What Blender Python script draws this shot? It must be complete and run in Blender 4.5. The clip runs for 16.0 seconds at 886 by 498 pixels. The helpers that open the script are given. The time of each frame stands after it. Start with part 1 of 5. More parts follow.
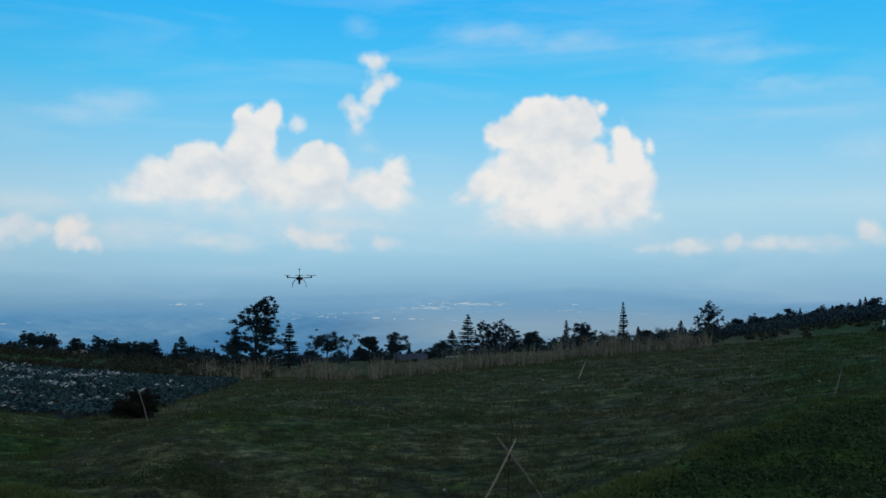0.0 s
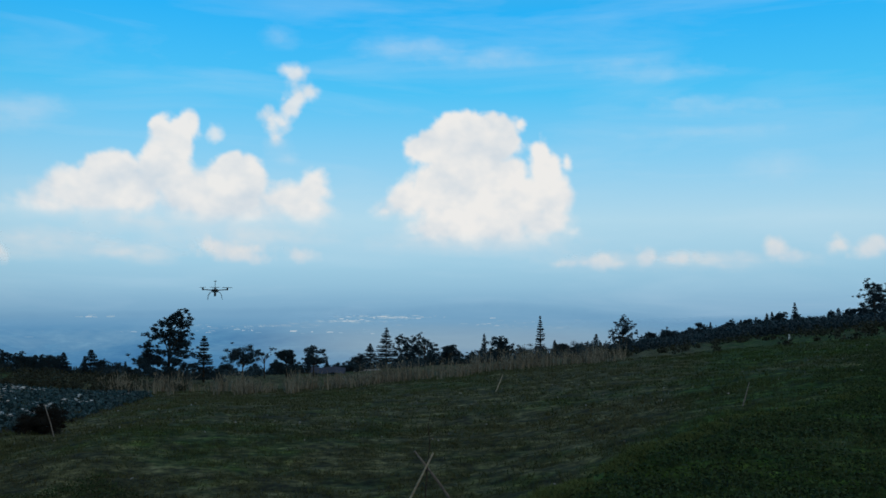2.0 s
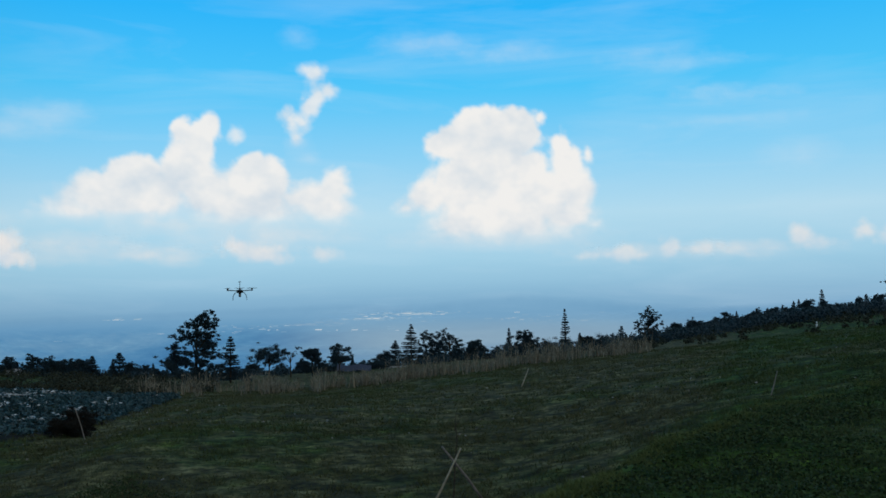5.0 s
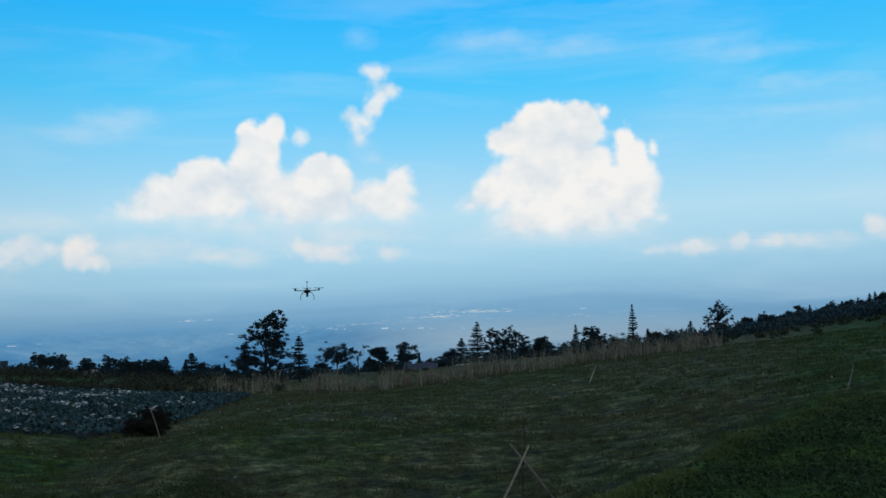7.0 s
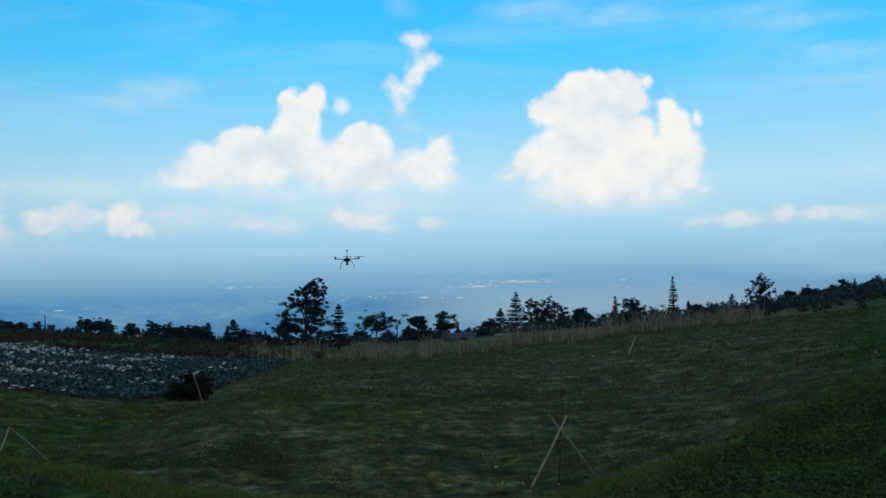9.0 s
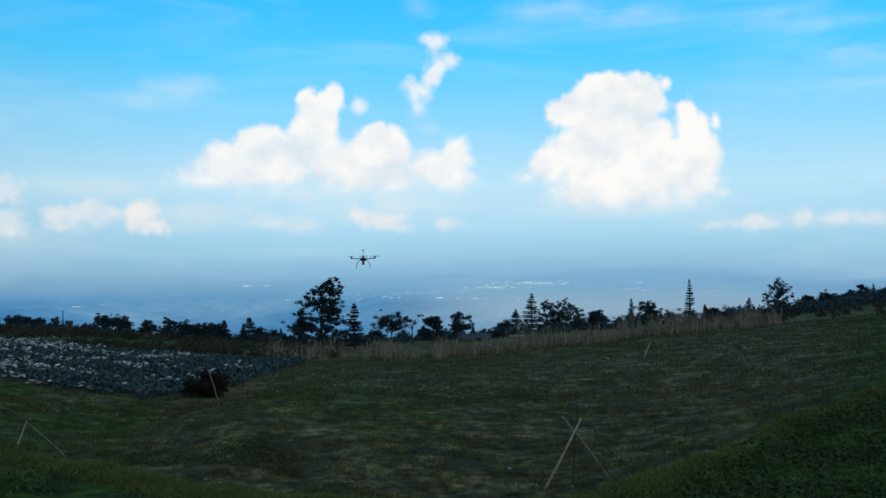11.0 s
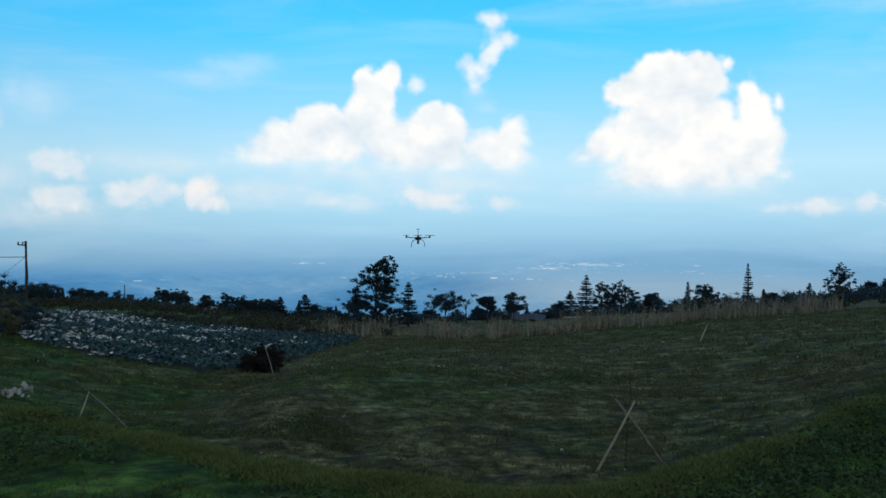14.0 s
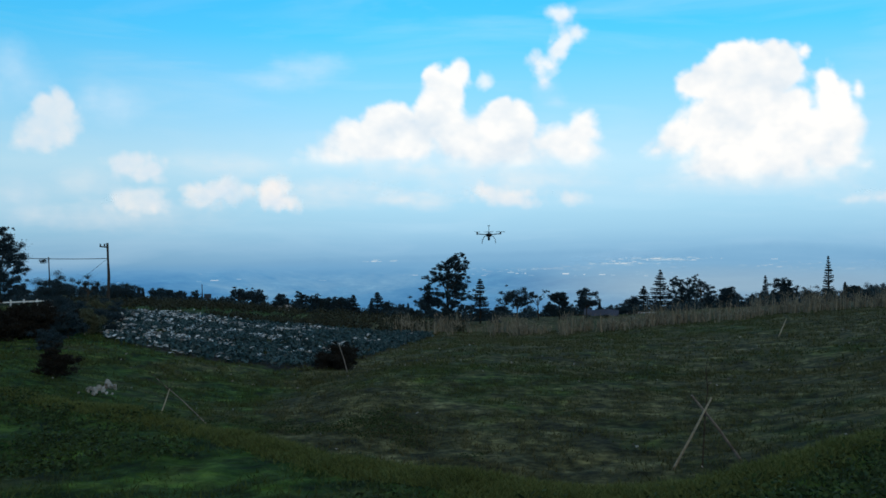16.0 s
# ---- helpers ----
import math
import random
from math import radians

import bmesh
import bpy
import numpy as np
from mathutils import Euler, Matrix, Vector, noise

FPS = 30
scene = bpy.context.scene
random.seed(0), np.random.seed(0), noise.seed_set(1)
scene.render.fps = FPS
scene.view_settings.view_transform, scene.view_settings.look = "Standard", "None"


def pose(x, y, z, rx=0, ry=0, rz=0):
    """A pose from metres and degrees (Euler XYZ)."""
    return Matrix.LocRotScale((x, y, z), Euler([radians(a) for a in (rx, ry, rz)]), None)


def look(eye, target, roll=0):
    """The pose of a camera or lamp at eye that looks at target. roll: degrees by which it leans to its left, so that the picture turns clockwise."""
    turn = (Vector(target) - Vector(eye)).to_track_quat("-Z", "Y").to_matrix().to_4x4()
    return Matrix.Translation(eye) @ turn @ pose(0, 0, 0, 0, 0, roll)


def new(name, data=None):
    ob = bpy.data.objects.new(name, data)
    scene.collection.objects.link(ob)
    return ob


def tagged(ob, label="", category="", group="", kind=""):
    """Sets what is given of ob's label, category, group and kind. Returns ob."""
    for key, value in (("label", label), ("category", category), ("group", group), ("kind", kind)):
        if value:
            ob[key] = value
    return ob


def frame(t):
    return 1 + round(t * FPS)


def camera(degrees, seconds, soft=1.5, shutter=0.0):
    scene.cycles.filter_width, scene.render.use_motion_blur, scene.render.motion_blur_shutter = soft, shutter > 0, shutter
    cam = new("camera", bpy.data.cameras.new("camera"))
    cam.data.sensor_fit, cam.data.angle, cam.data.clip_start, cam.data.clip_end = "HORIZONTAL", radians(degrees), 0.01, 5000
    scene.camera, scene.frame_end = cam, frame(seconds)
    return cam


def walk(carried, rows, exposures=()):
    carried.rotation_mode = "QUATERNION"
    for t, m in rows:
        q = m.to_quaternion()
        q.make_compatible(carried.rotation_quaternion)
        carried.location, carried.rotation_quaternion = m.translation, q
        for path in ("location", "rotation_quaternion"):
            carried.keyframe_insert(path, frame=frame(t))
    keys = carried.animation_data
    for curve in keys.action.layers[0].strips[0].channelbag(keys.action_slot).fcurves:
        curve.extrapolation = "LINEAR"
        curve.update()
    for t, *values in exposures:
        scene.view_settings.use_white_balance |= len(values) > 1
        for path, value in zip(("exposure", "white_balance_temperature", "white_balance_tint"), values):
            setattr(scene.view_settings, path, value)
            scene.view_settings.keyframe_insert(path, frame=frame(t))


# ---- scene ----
cam = camera(49.52, 16.0, soft=1.6)
EYE = 1.65


def turned(yaw, pitch, roll):
    return pose(0, 0, EYE, 90 + pitch, 0, yaw) @ pose(0, 0, 0, 0, 0, roll)


walk(cam, [
    (0, turned(0.000, 2.493, -0.000)),
    (0.5, turned(-1.334, 2.521, -0.057)),
    (1, turned(-2.187, 2.658, -0.294)),
    (1.5, turned(-3.178, 2.879, 0.393)),
    (2, turned(-4.828, 3.291, 0.252)),
    (2.5, turned(-5.450, 3.314, -0.033)),
    (3, turned(-5.581, 3.252, 0.128)),
    (3.5, turned(-5.551, 3.077, 0.032)),
    (4, turned(-4.747, 3.136, -0.535)),
    (4.5, turned(-3.940, 3.078, -0.899)),
    (7, turned(0.381, 2.991, -1.857)),
    (7.5, turned(2.518, 2.674, -1.745)),
    (8, turned(2.392, 2.665, -1.306)),
    (8.5, turned(2.049, 2.114, -0.884)),
    (9, turned(2.787, 1.249, -1.253)),
    (11.5, turned(4.006, 1.320, -0.531)),
    (12, turned(4.646, 1.341, -0.731)),
    (12.5, turned(5.523, 1.183, -0.703)),
    (13, turned(5.843, 0.864, -0.505)),
    (13.5, turned(6.126, 0.462, -0.352)),
    (14, turned(7.013, 0.102, 0.239)),
    (14.5, turned(8.273, -0.189, 0.322)),
    (15, turned(9.260, 0.975, -2.060)),
    (15.5, turned(9.712, 0.335, -1.562)),
    (16, turned(11.242, -0.084, -0.523)),
], exposures=[(0.0, -0.20), (4.5, -0.15), (9.0, -0.05), (12.5, 0.05), (16.0, 0.08)])


# ---- world and sun ----
SUN_EL, SUN_AZ = 24.0, 150.0
world = bpy.data.worlds.new("sky")
scene.world = world
world.use_nodes = True
wn, wl = world.node_tree.nodes, world.node_tree.links
wn.clear()
w_out, w_bg = wn.new("ShaderNodeOutputWorld"), wn.new("ShaderNodeBackground")
w_sky = wn.new("ShaderNodeTexSky")
w_sky.sky_type, w_sky.sun_disc = "NISHITA", False
w_sky.sun_elevation, w_sky.sun_rotation = radians(SUN_EL), radians(SUN_AZ)
w_sky.altitude, w_sky.air_density, w_sky.dust_density = 1500, 1.0, 0.6
w_co, w_sep, w_map = wn.new("ShaderNodeTexCoord"), wn.new("ShaderNodeSeparateXYZ"), wn.new("ShaderNodeMapRange")
w_map.inputs[1].default_value, w_map.inputs[2].default_value = -0.05, 0.55
w_ramp = wn.new("ShaderNodeValToRGB")
w_scale, w_mix = wn.new("ShaderNodeVectorMath"), wn.new("ShaderNodeMix")
w_scale.operation = "SCALE"
w_scale.inputs["Scale"].default_value = 0.1
w_mix.data_type = "RGBA"
w_mix.inputs[0].default_value = 0.93
# clear-air colours by height above the horizon: hazy, whitish, then deep blue
# the last stop, above the view, is greyed to neutralise light on the ground
SKY = [(-0.9, (0.145, 0.37, 0.61)), (0.2, (0.205, 0.46, 0.70)), (1.1, (0.285, 0.565, 0.79)), (2.4, (0.365, 0.665, 0.87)), (5.0, (0.49, 0.78, 0.95)),
       (8.5, (0.28, 0.71, 1.02)), (12.5, (0.075, 0.625, 1.07)), (17, (0.015, 0.52, 1.09)), (30, (0.24, 0.31, 0.37))]
ramp = w_ramp.color_ramp
while len(ramp.elements) < len(SKY):
    ramp.elements.new(0.5)
for el, (deg, col) in zip(ramp.elements, SKY):
    el.position = (math.sin(radians(deg)) + 0.05) / 0.6
    el.color = (*col, 1)
wl.new(w_co.outputs["Generated"], w_sep.inputs[0])
wl.new(w_sep.outputs["Z"], w_map.inputs[0])
wl.new(w_map.outputs[0], w_ramp.inputs[0])
wl.new(w_sky.outputs[0], w_scale.inputs[0])
wl.new(w_scale.outputs[0], w_mix.inputs[6])
wl.new(w_ramp.outputs[0], w_mix.inputs[7])
# thin streaks of high cirrus: a faint whitening of the blue
w_cm, w_cn, w_cr, w_ci = wn.new("ShaderNodeMapping"), wn.new("ShaderNodeTexNoise"), wn.new("ShaderNodeMapRange"), wn.new("ShaderNodeMix")
w_cm.inputs["Rotation"].default_value = (0, radians(-7), 0)
w_cm.inputs["Scale"].default_value = (2.2, 2.2, 15)
w_cn.inputs["Scale"].default_value, w_cn.inputs["Detail"].default_value, w_cn.inputs["Roughness"].default_value = 1.6, 7, 0.55
w_cn.inputs["Distortion"].default_value = 0.5
w_cr.inputs[1].default_value, w_cr.inputs[2].default_value, w_cr.inputs[3].default_value, w_cr.inputs[4].default_value = 0.48, 0.78, 0.0, 0.26
w_ci.data_type = "RGBA"
w_ci.inputs[7].default_value = (0.66, 0.84, 0.97, 1)
wl.new(w_co.outputs["Generated"], w_cm.inputs[0])
wl.new(w_cm.outputs[0], w_cn.inputs["Vector"])
wl.new(w_cn.outputs["Fac"], w_cr.inputs[0])
wl.new(w_cr.outputs[0], w_ci.inputs[0])
wl.new(w_mix.outputs[2], w_ci.inputs[6])
# the sky is deeper away from the bright side
w_side, w_deep = wn.new("ShaderNodeMapRange"), wn.new("ShaderNodeVectorMath")
w_side.interpolation_type = "SMOOTHSTEP"
w_side.inputs[1].default_value, w_side.inputs[2].default_value, w_side.inputs[3].default_value, w_side.inputs[4].default_value = -0.62, -0.18, 0.86, 1.0
w_deep.operation = "SCALE"
wl.new(w_sep.outputs["X"], w_side.inputs[0])
wl.new(w_ci.outputs[2], w_deep.inputs[0])
wl.new(w_side.outputs[0], w_deep.inputs["Scale"])
wl.new(w_deep.outputs[0], w_bg.inputs[0])
wl.new(w_bg.outputs[0], w_out.inputs[0])
w_bg.inputs[1].default_value = 1.0

sun = new("sun", bpy.data.lights.new("sun", "SUN"))
sun.data.energy, sun.data.angle, sun.data.color = 0.55, radians(18), (1.0, 0.78, 0.48)
sun.matrix_world = look((0, 0, 50), (-math.sin(radians(SUN_AZ)) * 50, -math.cos(radians(SUN_AZ)) * 50,
                                    50 - 50 * math.tan(radians(SUN_EL))))


# ---- materials ----
def material(name):
    m = bpy.data.materials.new(name)
    m.use_nodes = True
    m.node_tree.nodes.clear()
    return m, m.node_tree.nodes, m.node_tree.links


def plain(name, dark, light, scale=8.0, rough=0.8, metal=0.0, bump=0.2, island=0.0, green=None):
    """A surface whose colour wanders from dark to light by grain and larger stains; island: share that differs from piece to piece;
    green: a second dark and light, where the plants grow lush."""
    m, n, l = material(name)
    out, bs = n.new("ShaderNodeOutputMaterial"), n.new("ShaderNodeBsdfPrincipled")
    co, fine, wide = n.new("ShaderNodeTexCoord"), n.new("ShaderNodeTexNoise"), n.new("ShaderNodeTexNoise")
    add, rp, bm_ = n.new("ShaderNodeMath"), n.new("ShaderNodeValToRGB"), n.new("ShaderNodeBump")
    fine.inputs["Scale"].default_value, fine.inputs["Detail"].default_value = scale * 4, 6
    wide.inputs["Scale"].default_value, wide.inputs["Detail"].default_value = scale * 0.4, 3
    add.operation = "ADD"
    half = n.new("ShaderNodeMath")
    half.operation = "MULTIPLY"
    half.inputs[1].default_value = 0.5
    l.new(co.outputs["Object"], fine.inputs["Vector"])
    l.new(co.outputs["Object"], wide.inputs["Vector"])
    l.new(fine.outputs["Fac"], add.inputs[0])
    l.new(wide.outputs["Fac"], add.inputs[1])
    l.new(add.outputs[0], half.inputs[0])
    last = half.outputs[0]
    if island:
        geo, mx = n.new("ShaderNodeNewGeometry"), n.new("ShaderNodeMix")
        mx.inputs[0].default_value = island
        l.new(last, mx.inputs[2])
        l.new(geo.outputs["Random Per Island"], mx.inputs[3])
        last = mx.outputs[0]
    lo, hi = (0.1, 0.9) if island else (0.36, 0.64)
    rp.color_ramp.elements[0].position, rp.color_ramp.elements[1].position = lo, hi
    rp.color_ramp.elements[0].color, rp.color_ramp.elements[1].color = (*dark, 1), (*light, 1)
    l.new(last, rp.inputs[0])
    colour = rp.outputs[0]
    if green:
        rg, at, mg = n.new("ShaderNodeValToRGB"), n.new("ShaderNodeAttribute"), n.new("ShaderNodeMix")
        at.attribute_name, mg.data_type = "lush", "RGBA"
        rg.color_ramp.elements[0].position, rg.color_ramp.elements[1].position = lo, hi
        rg.color_ramp.elements[0].color, rg.color_ramp.elements[1].color = (*green[0], 1), (*green[1], 1)
        l.new(last, rg.inputs[0])
        l.new(at.outputs["Fac"], mg.inputs[0])
        l.new(colour, mg.inputs[6])
        l.new(rg.outputs[0], mg.inputs[7])
        colour = mg.outputs[2]
    l.new(colour, bs.inputs["Base Color"])
    bs.inputs["Roughness"].default_value, bs.inputs["Metallic"].default_value = rough, metal
    bs.inputs["Specular IOR Level"].default_value = 0.25
    if bump:
        bm_.inputs["Strength"].default_value = bump
        bm_.inputs["Distance"].default_value = 0.02
        l.new(fine.outputs["Fac"], bm_.inputs["Height"])
        l.new(bm_.outputs[0], bs.inputs["Normal"])
    l.new(bs.outputs[0], out.inputs[0])
    return m


def ground_material():
    """Short worn pasture: bare brown earth, dry grass and greener patches, with cloddy mottling partly painted as
    shade.
    """
    m, n, l = material("pasture")
    out, bs = n.new("ShaderNodeOutputMaterial"), n.new("ShaderNodeBsdfPrincipled")
    co = n.new("ShaderNodeTexCoord")

    def tex(scale, detail, rough=0.6, stretch=(1, 1, 1)):
        mp, t = n.new("ShaderNodeMapping"), n.new("ShaderNodeTexNoise")
        mp.inputs["Scale"].default_value = stretch
        t.inputs["Scale"].default_value, t.inputs["Detail"].default_value, t.inputs["Roughness"].default_value = scale, detail, rough
        l.new(co.outputs["Object"], mp.inputs[0])
        l.new(mp.outputs[0], t.inputs["Vector"])
        return t.outputs["Fac"]

    def ramp_of(fac, stops):
        r = n.new("ShaderNodeValToRGB")
        while len(r.color_ramp.elements) < len(stops):
            r.color_ramp.elements.new(0.5)
        for e, (p, c) in zip(r.color_ramp.elements, stops):
            e.position, e.color = p, (*c, 1)
        l.new(fac, r.inputs[0])
        return r.outputs[0]

    def mixed(fac, a, b, mode="MIX"):
        x = n.new("ShaderNodeMix")
        x.data_type, x.blend_type = "RGBA", mode
        if isinstance(fac, float):
            x.inputs[0].default_value = fac
        else:
            l.new(fac, x.inputs[0])
        l.new(a, x.inputs[6])
        l.new(b, x.inputs[7])
        return x.outputs[2]

    lush, tilled = n.new("ShaderNodeAttribute"), n.new("ShaderNodeAttribute")
    lush.attribute_name, tilled.attribute_name = "lush", "tilled"
    wob = n.new("ShaderNodeMath")
    wob.operation = "MULTIPLY_ADD"
    wob.inputs[1].default_value = 1.3
    l.new(tex(0.9, 7, 0.65), wob.inputs[0])
    shift = n.new("ShaderNodeMath")
    shift.operation = "ADD"
    shift.inputs[1].default_value = -0.65
    l.new(lush.outputs["Fac"], shift.inputs[0])
    l.new(shift.outputs[0], wob.inputs[2])
    patch = ramp_of(wob.outputs[0], [(0.25, (0, 0, 0)), (0.75, (1, 1, 1))])
    dry = ramp_of(tex(1.1, 8, 0.68), [(0.32, (0.010, 0.011, 0.006)), (0.45, (0.050, 0.053, 0.025)), (0.56, (0.086, 0.088, 0.043)), (0.70, (0.148, 0.147, 0.082))])
    green = ramp_of(tex(1.3, 8, 0.68), [(0.32, (0.003, 0.010, 0.003)), (0.45, (0.017, 0.045, 0.008)), (0.57, (0.045, 0.090, 0.016)), (0.72, (0.095, 0.140, 0.034))])
    soil = ramp_of(tex(2.0, 7, 0.7), [(0.36, (0.008, 0.010, 0.011)), (0.5, (0.022, 0.024, 0.025)), (0.66, (0.055, 0.052, 0.048))])
    # cloddy mottling by noise; its dark end stands in for shade in hollows
    clod_shade = ramp_of(tex(0.55, 7, 0.66), [(0.34, (0.62, 0.64, 0.62)), (0.46, (0.88, 0.88, 0.86)), (0.56, (1.02, 1.02, 1.0)), (0.70, (1.2, 1.18, 1.1))])
    grain = ramp_of(tex(5.0, 6, 0.65), [(0.36, (0.50, 0.50, 0.50)), (0.5, (1, 1, 1)), (0.66, (1.45, 1.42, 1.35))])
    tuft = ramp_of(tex(2.8, 5, 0.6), [(0.36, (0.36, 0.40, 0.35)), (0.46, (0.74, 0.76, 0.71)), (0.55, (1.10, 1.10, 1.06)), (0.66, (1.6, 1.57, 1.45))])
    turf = mixed(1.0, mixed(1.0, mixed(1.0, mixed(patch, dry, green), clod_shade, "MULTIPLY"), tuft, "MULTIPLY"), grain, "MULTIPLY")
    l.new(mixed(tilled.outputs["Fac"], turf, soil), bs.inputs["Base Color"])
    bs.inputs["Roughness"].default_value, bs.inputs["Specular IOR Level"].default_value = 0.95, 0.1
    b1, b2 = n.new("ShaderNodeBump"), n.new("ShaderNodeBump")
    b1.inputs["Strength"].default_value, b1.inputs["Distance"].default_value = 0.6, 0.16
    b2.inputs["Strength"].default_value, b2.inputs["Distance"].default_value = 0.5, 0.03
    l.new(tex(1.5, 6), b1.inputs["Height"])
    l.new(tex(14, 6), b2.inputs["Height"])
    l.new(b1.outputs[0], b2.inputs["Normal"])
    l.new(b2.outputs[0], bs.inputs["Normal"])
    l.new(bs.outputs[0], out.inputs[0])
    return m


def valley_material():
    """The far plain as a glow: the blue of the air painted in, with paler farmland in streaks."""
    m, n, l = material("far_plain")
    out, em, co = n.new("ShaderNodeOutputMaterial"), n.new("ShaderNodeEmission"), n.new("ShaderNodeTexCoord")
    cols = []
    sep, side, back, join = n.new("ShaderNodeSeparateXYZ"), n.new("ShaderNodeMath"), n.new("ShaderNodeMath"), n.new("ShaderNodeCombineXYZ")
    side.operation = back.operation = "DIVIDE"
    back.inputs[0].default_value = 86.0
    l.new(co.outputs["Object"], sep.inputs[0])
    l.new(sep.outputs["X"], side.inputs[0])
    l.new(sep.outputs["Y"], side.inputs[1])
    l.new(sep.outputs["Y"], back.inputs[1])
    l.new(side.outputs[0], join.inputs[0])
    l.new(back.outputs[0], join.inputs[1])
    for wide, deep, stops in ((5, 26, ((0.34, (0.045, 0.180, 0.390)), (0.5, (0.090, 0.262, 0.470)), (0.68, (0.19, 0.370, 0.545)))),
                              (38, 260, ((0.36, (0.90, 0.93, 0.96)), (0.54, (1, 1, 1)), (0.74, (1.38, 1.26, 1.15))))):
        mp, t, r = n.new("ShaderNodeMapping"), n.new("ShaderNodeTexNoise"), n.new("ShaderNodeValToRGB")
        mp.inputs["Scale"].default_value = (wide, deep, 1)
        t.inputs["Scale"].default_value, t.inputs["Detail"].default_value = 1.0, 9
        t.inputs["Roughness"].default_value, t.inputs["Distortion"].default_value = 0.68, 0.6
        r.color_ramp.elements.new(0.5)
        for e, (p, c) in zip(r.color_ramp.elements, stops):
            e.position, e.color = p, (*c, 1)
        l.new(join.outputs[0], mp.inputs[0])
        l.new(mp.outputs[0], t.inputs["Vector"])
        l.new(t.outputs["Fac"], r.inputs[0])
        cols.append(r.outputs[0])
    mul = n.new("ShaderNodeMix")
    mul.data_type, mul.blend_type = "RGBA", "MULTIPLY"
    mul.inputs[0].default_value = 1.0
    l.new(cols[0], mul.inputs[6])
    l.new(cols[1], mul.inputs[7])
    # painted haze: the colour shifts to the veil blue with distance
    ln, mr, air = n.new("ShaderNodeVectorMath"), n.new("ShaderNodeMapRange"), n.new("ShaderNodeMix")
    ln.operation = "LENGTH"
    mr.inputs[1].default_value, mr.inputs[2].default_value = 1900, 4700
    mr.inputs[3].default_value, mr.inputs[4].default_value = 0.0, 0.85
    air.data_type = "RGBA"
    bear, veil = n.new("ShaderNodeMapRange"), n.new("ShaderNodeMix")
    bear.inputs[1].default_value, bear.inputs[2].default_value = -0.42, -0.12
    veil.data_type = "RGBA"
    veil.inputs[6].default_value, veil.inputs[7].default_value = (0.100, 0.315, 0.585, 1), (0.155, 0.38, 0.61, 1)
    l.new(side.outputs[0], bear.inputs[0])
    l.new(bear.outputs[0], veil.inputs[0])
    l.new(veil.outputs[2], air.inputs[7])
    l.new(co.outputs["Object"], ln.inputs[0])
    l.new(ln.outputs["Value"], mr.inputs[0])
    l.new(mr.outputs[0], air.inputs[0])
    # paler colour mixed in as sunlight on farmland in the middle of the plain
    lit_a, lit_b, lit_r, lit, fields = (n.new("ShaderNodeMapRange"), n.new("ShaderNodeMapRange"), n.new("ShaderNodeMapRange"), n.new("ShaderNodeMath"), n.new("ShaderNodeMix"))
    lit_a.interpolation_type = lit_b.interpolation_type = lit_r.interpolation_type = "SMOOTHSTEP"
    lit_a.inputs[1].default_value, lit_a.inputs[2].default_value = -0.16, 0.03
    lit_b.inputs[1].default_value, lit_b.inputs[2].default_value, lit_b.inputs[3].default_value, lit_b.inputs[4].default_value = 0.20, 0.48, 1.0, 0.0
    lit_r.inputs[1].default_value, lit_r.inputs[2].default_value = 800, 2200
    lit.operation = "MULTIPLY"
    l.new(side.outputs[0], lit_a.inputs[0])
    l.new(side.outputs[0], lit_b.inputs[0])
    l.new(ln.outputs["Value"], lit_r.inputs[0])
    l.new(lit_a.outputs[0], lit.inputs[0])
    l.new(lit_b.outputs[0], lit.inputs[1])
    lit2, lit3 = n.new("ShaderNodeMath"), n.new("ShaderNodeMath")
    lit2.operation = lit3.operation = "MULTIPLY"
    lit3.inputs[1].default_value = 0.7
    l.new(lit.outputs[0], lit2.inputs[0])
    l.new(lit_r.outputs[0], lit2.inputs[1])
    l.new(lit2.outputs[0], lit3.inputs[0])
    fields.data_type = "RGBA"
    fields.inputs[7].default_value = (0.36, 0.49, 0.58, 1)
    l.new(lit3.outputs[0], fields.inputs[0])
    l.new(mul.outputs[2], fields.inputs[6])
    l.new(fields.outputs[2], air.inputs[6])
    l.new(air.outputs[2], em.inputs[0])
    # the far edge fades to clear in place of haze
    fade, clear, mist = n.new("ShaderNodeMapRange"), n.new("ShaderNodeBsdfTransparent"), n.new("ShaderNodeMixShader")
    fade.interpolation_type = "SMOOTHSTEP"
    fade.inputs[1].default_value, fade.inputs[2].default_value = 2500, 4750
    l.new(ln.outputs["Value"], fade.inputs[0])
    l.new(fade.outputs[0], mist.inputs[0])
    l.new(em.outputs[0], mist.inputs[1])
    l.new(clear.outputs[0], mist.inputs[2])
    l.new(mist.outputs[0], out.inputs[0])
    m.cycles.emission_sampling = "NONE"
    return m


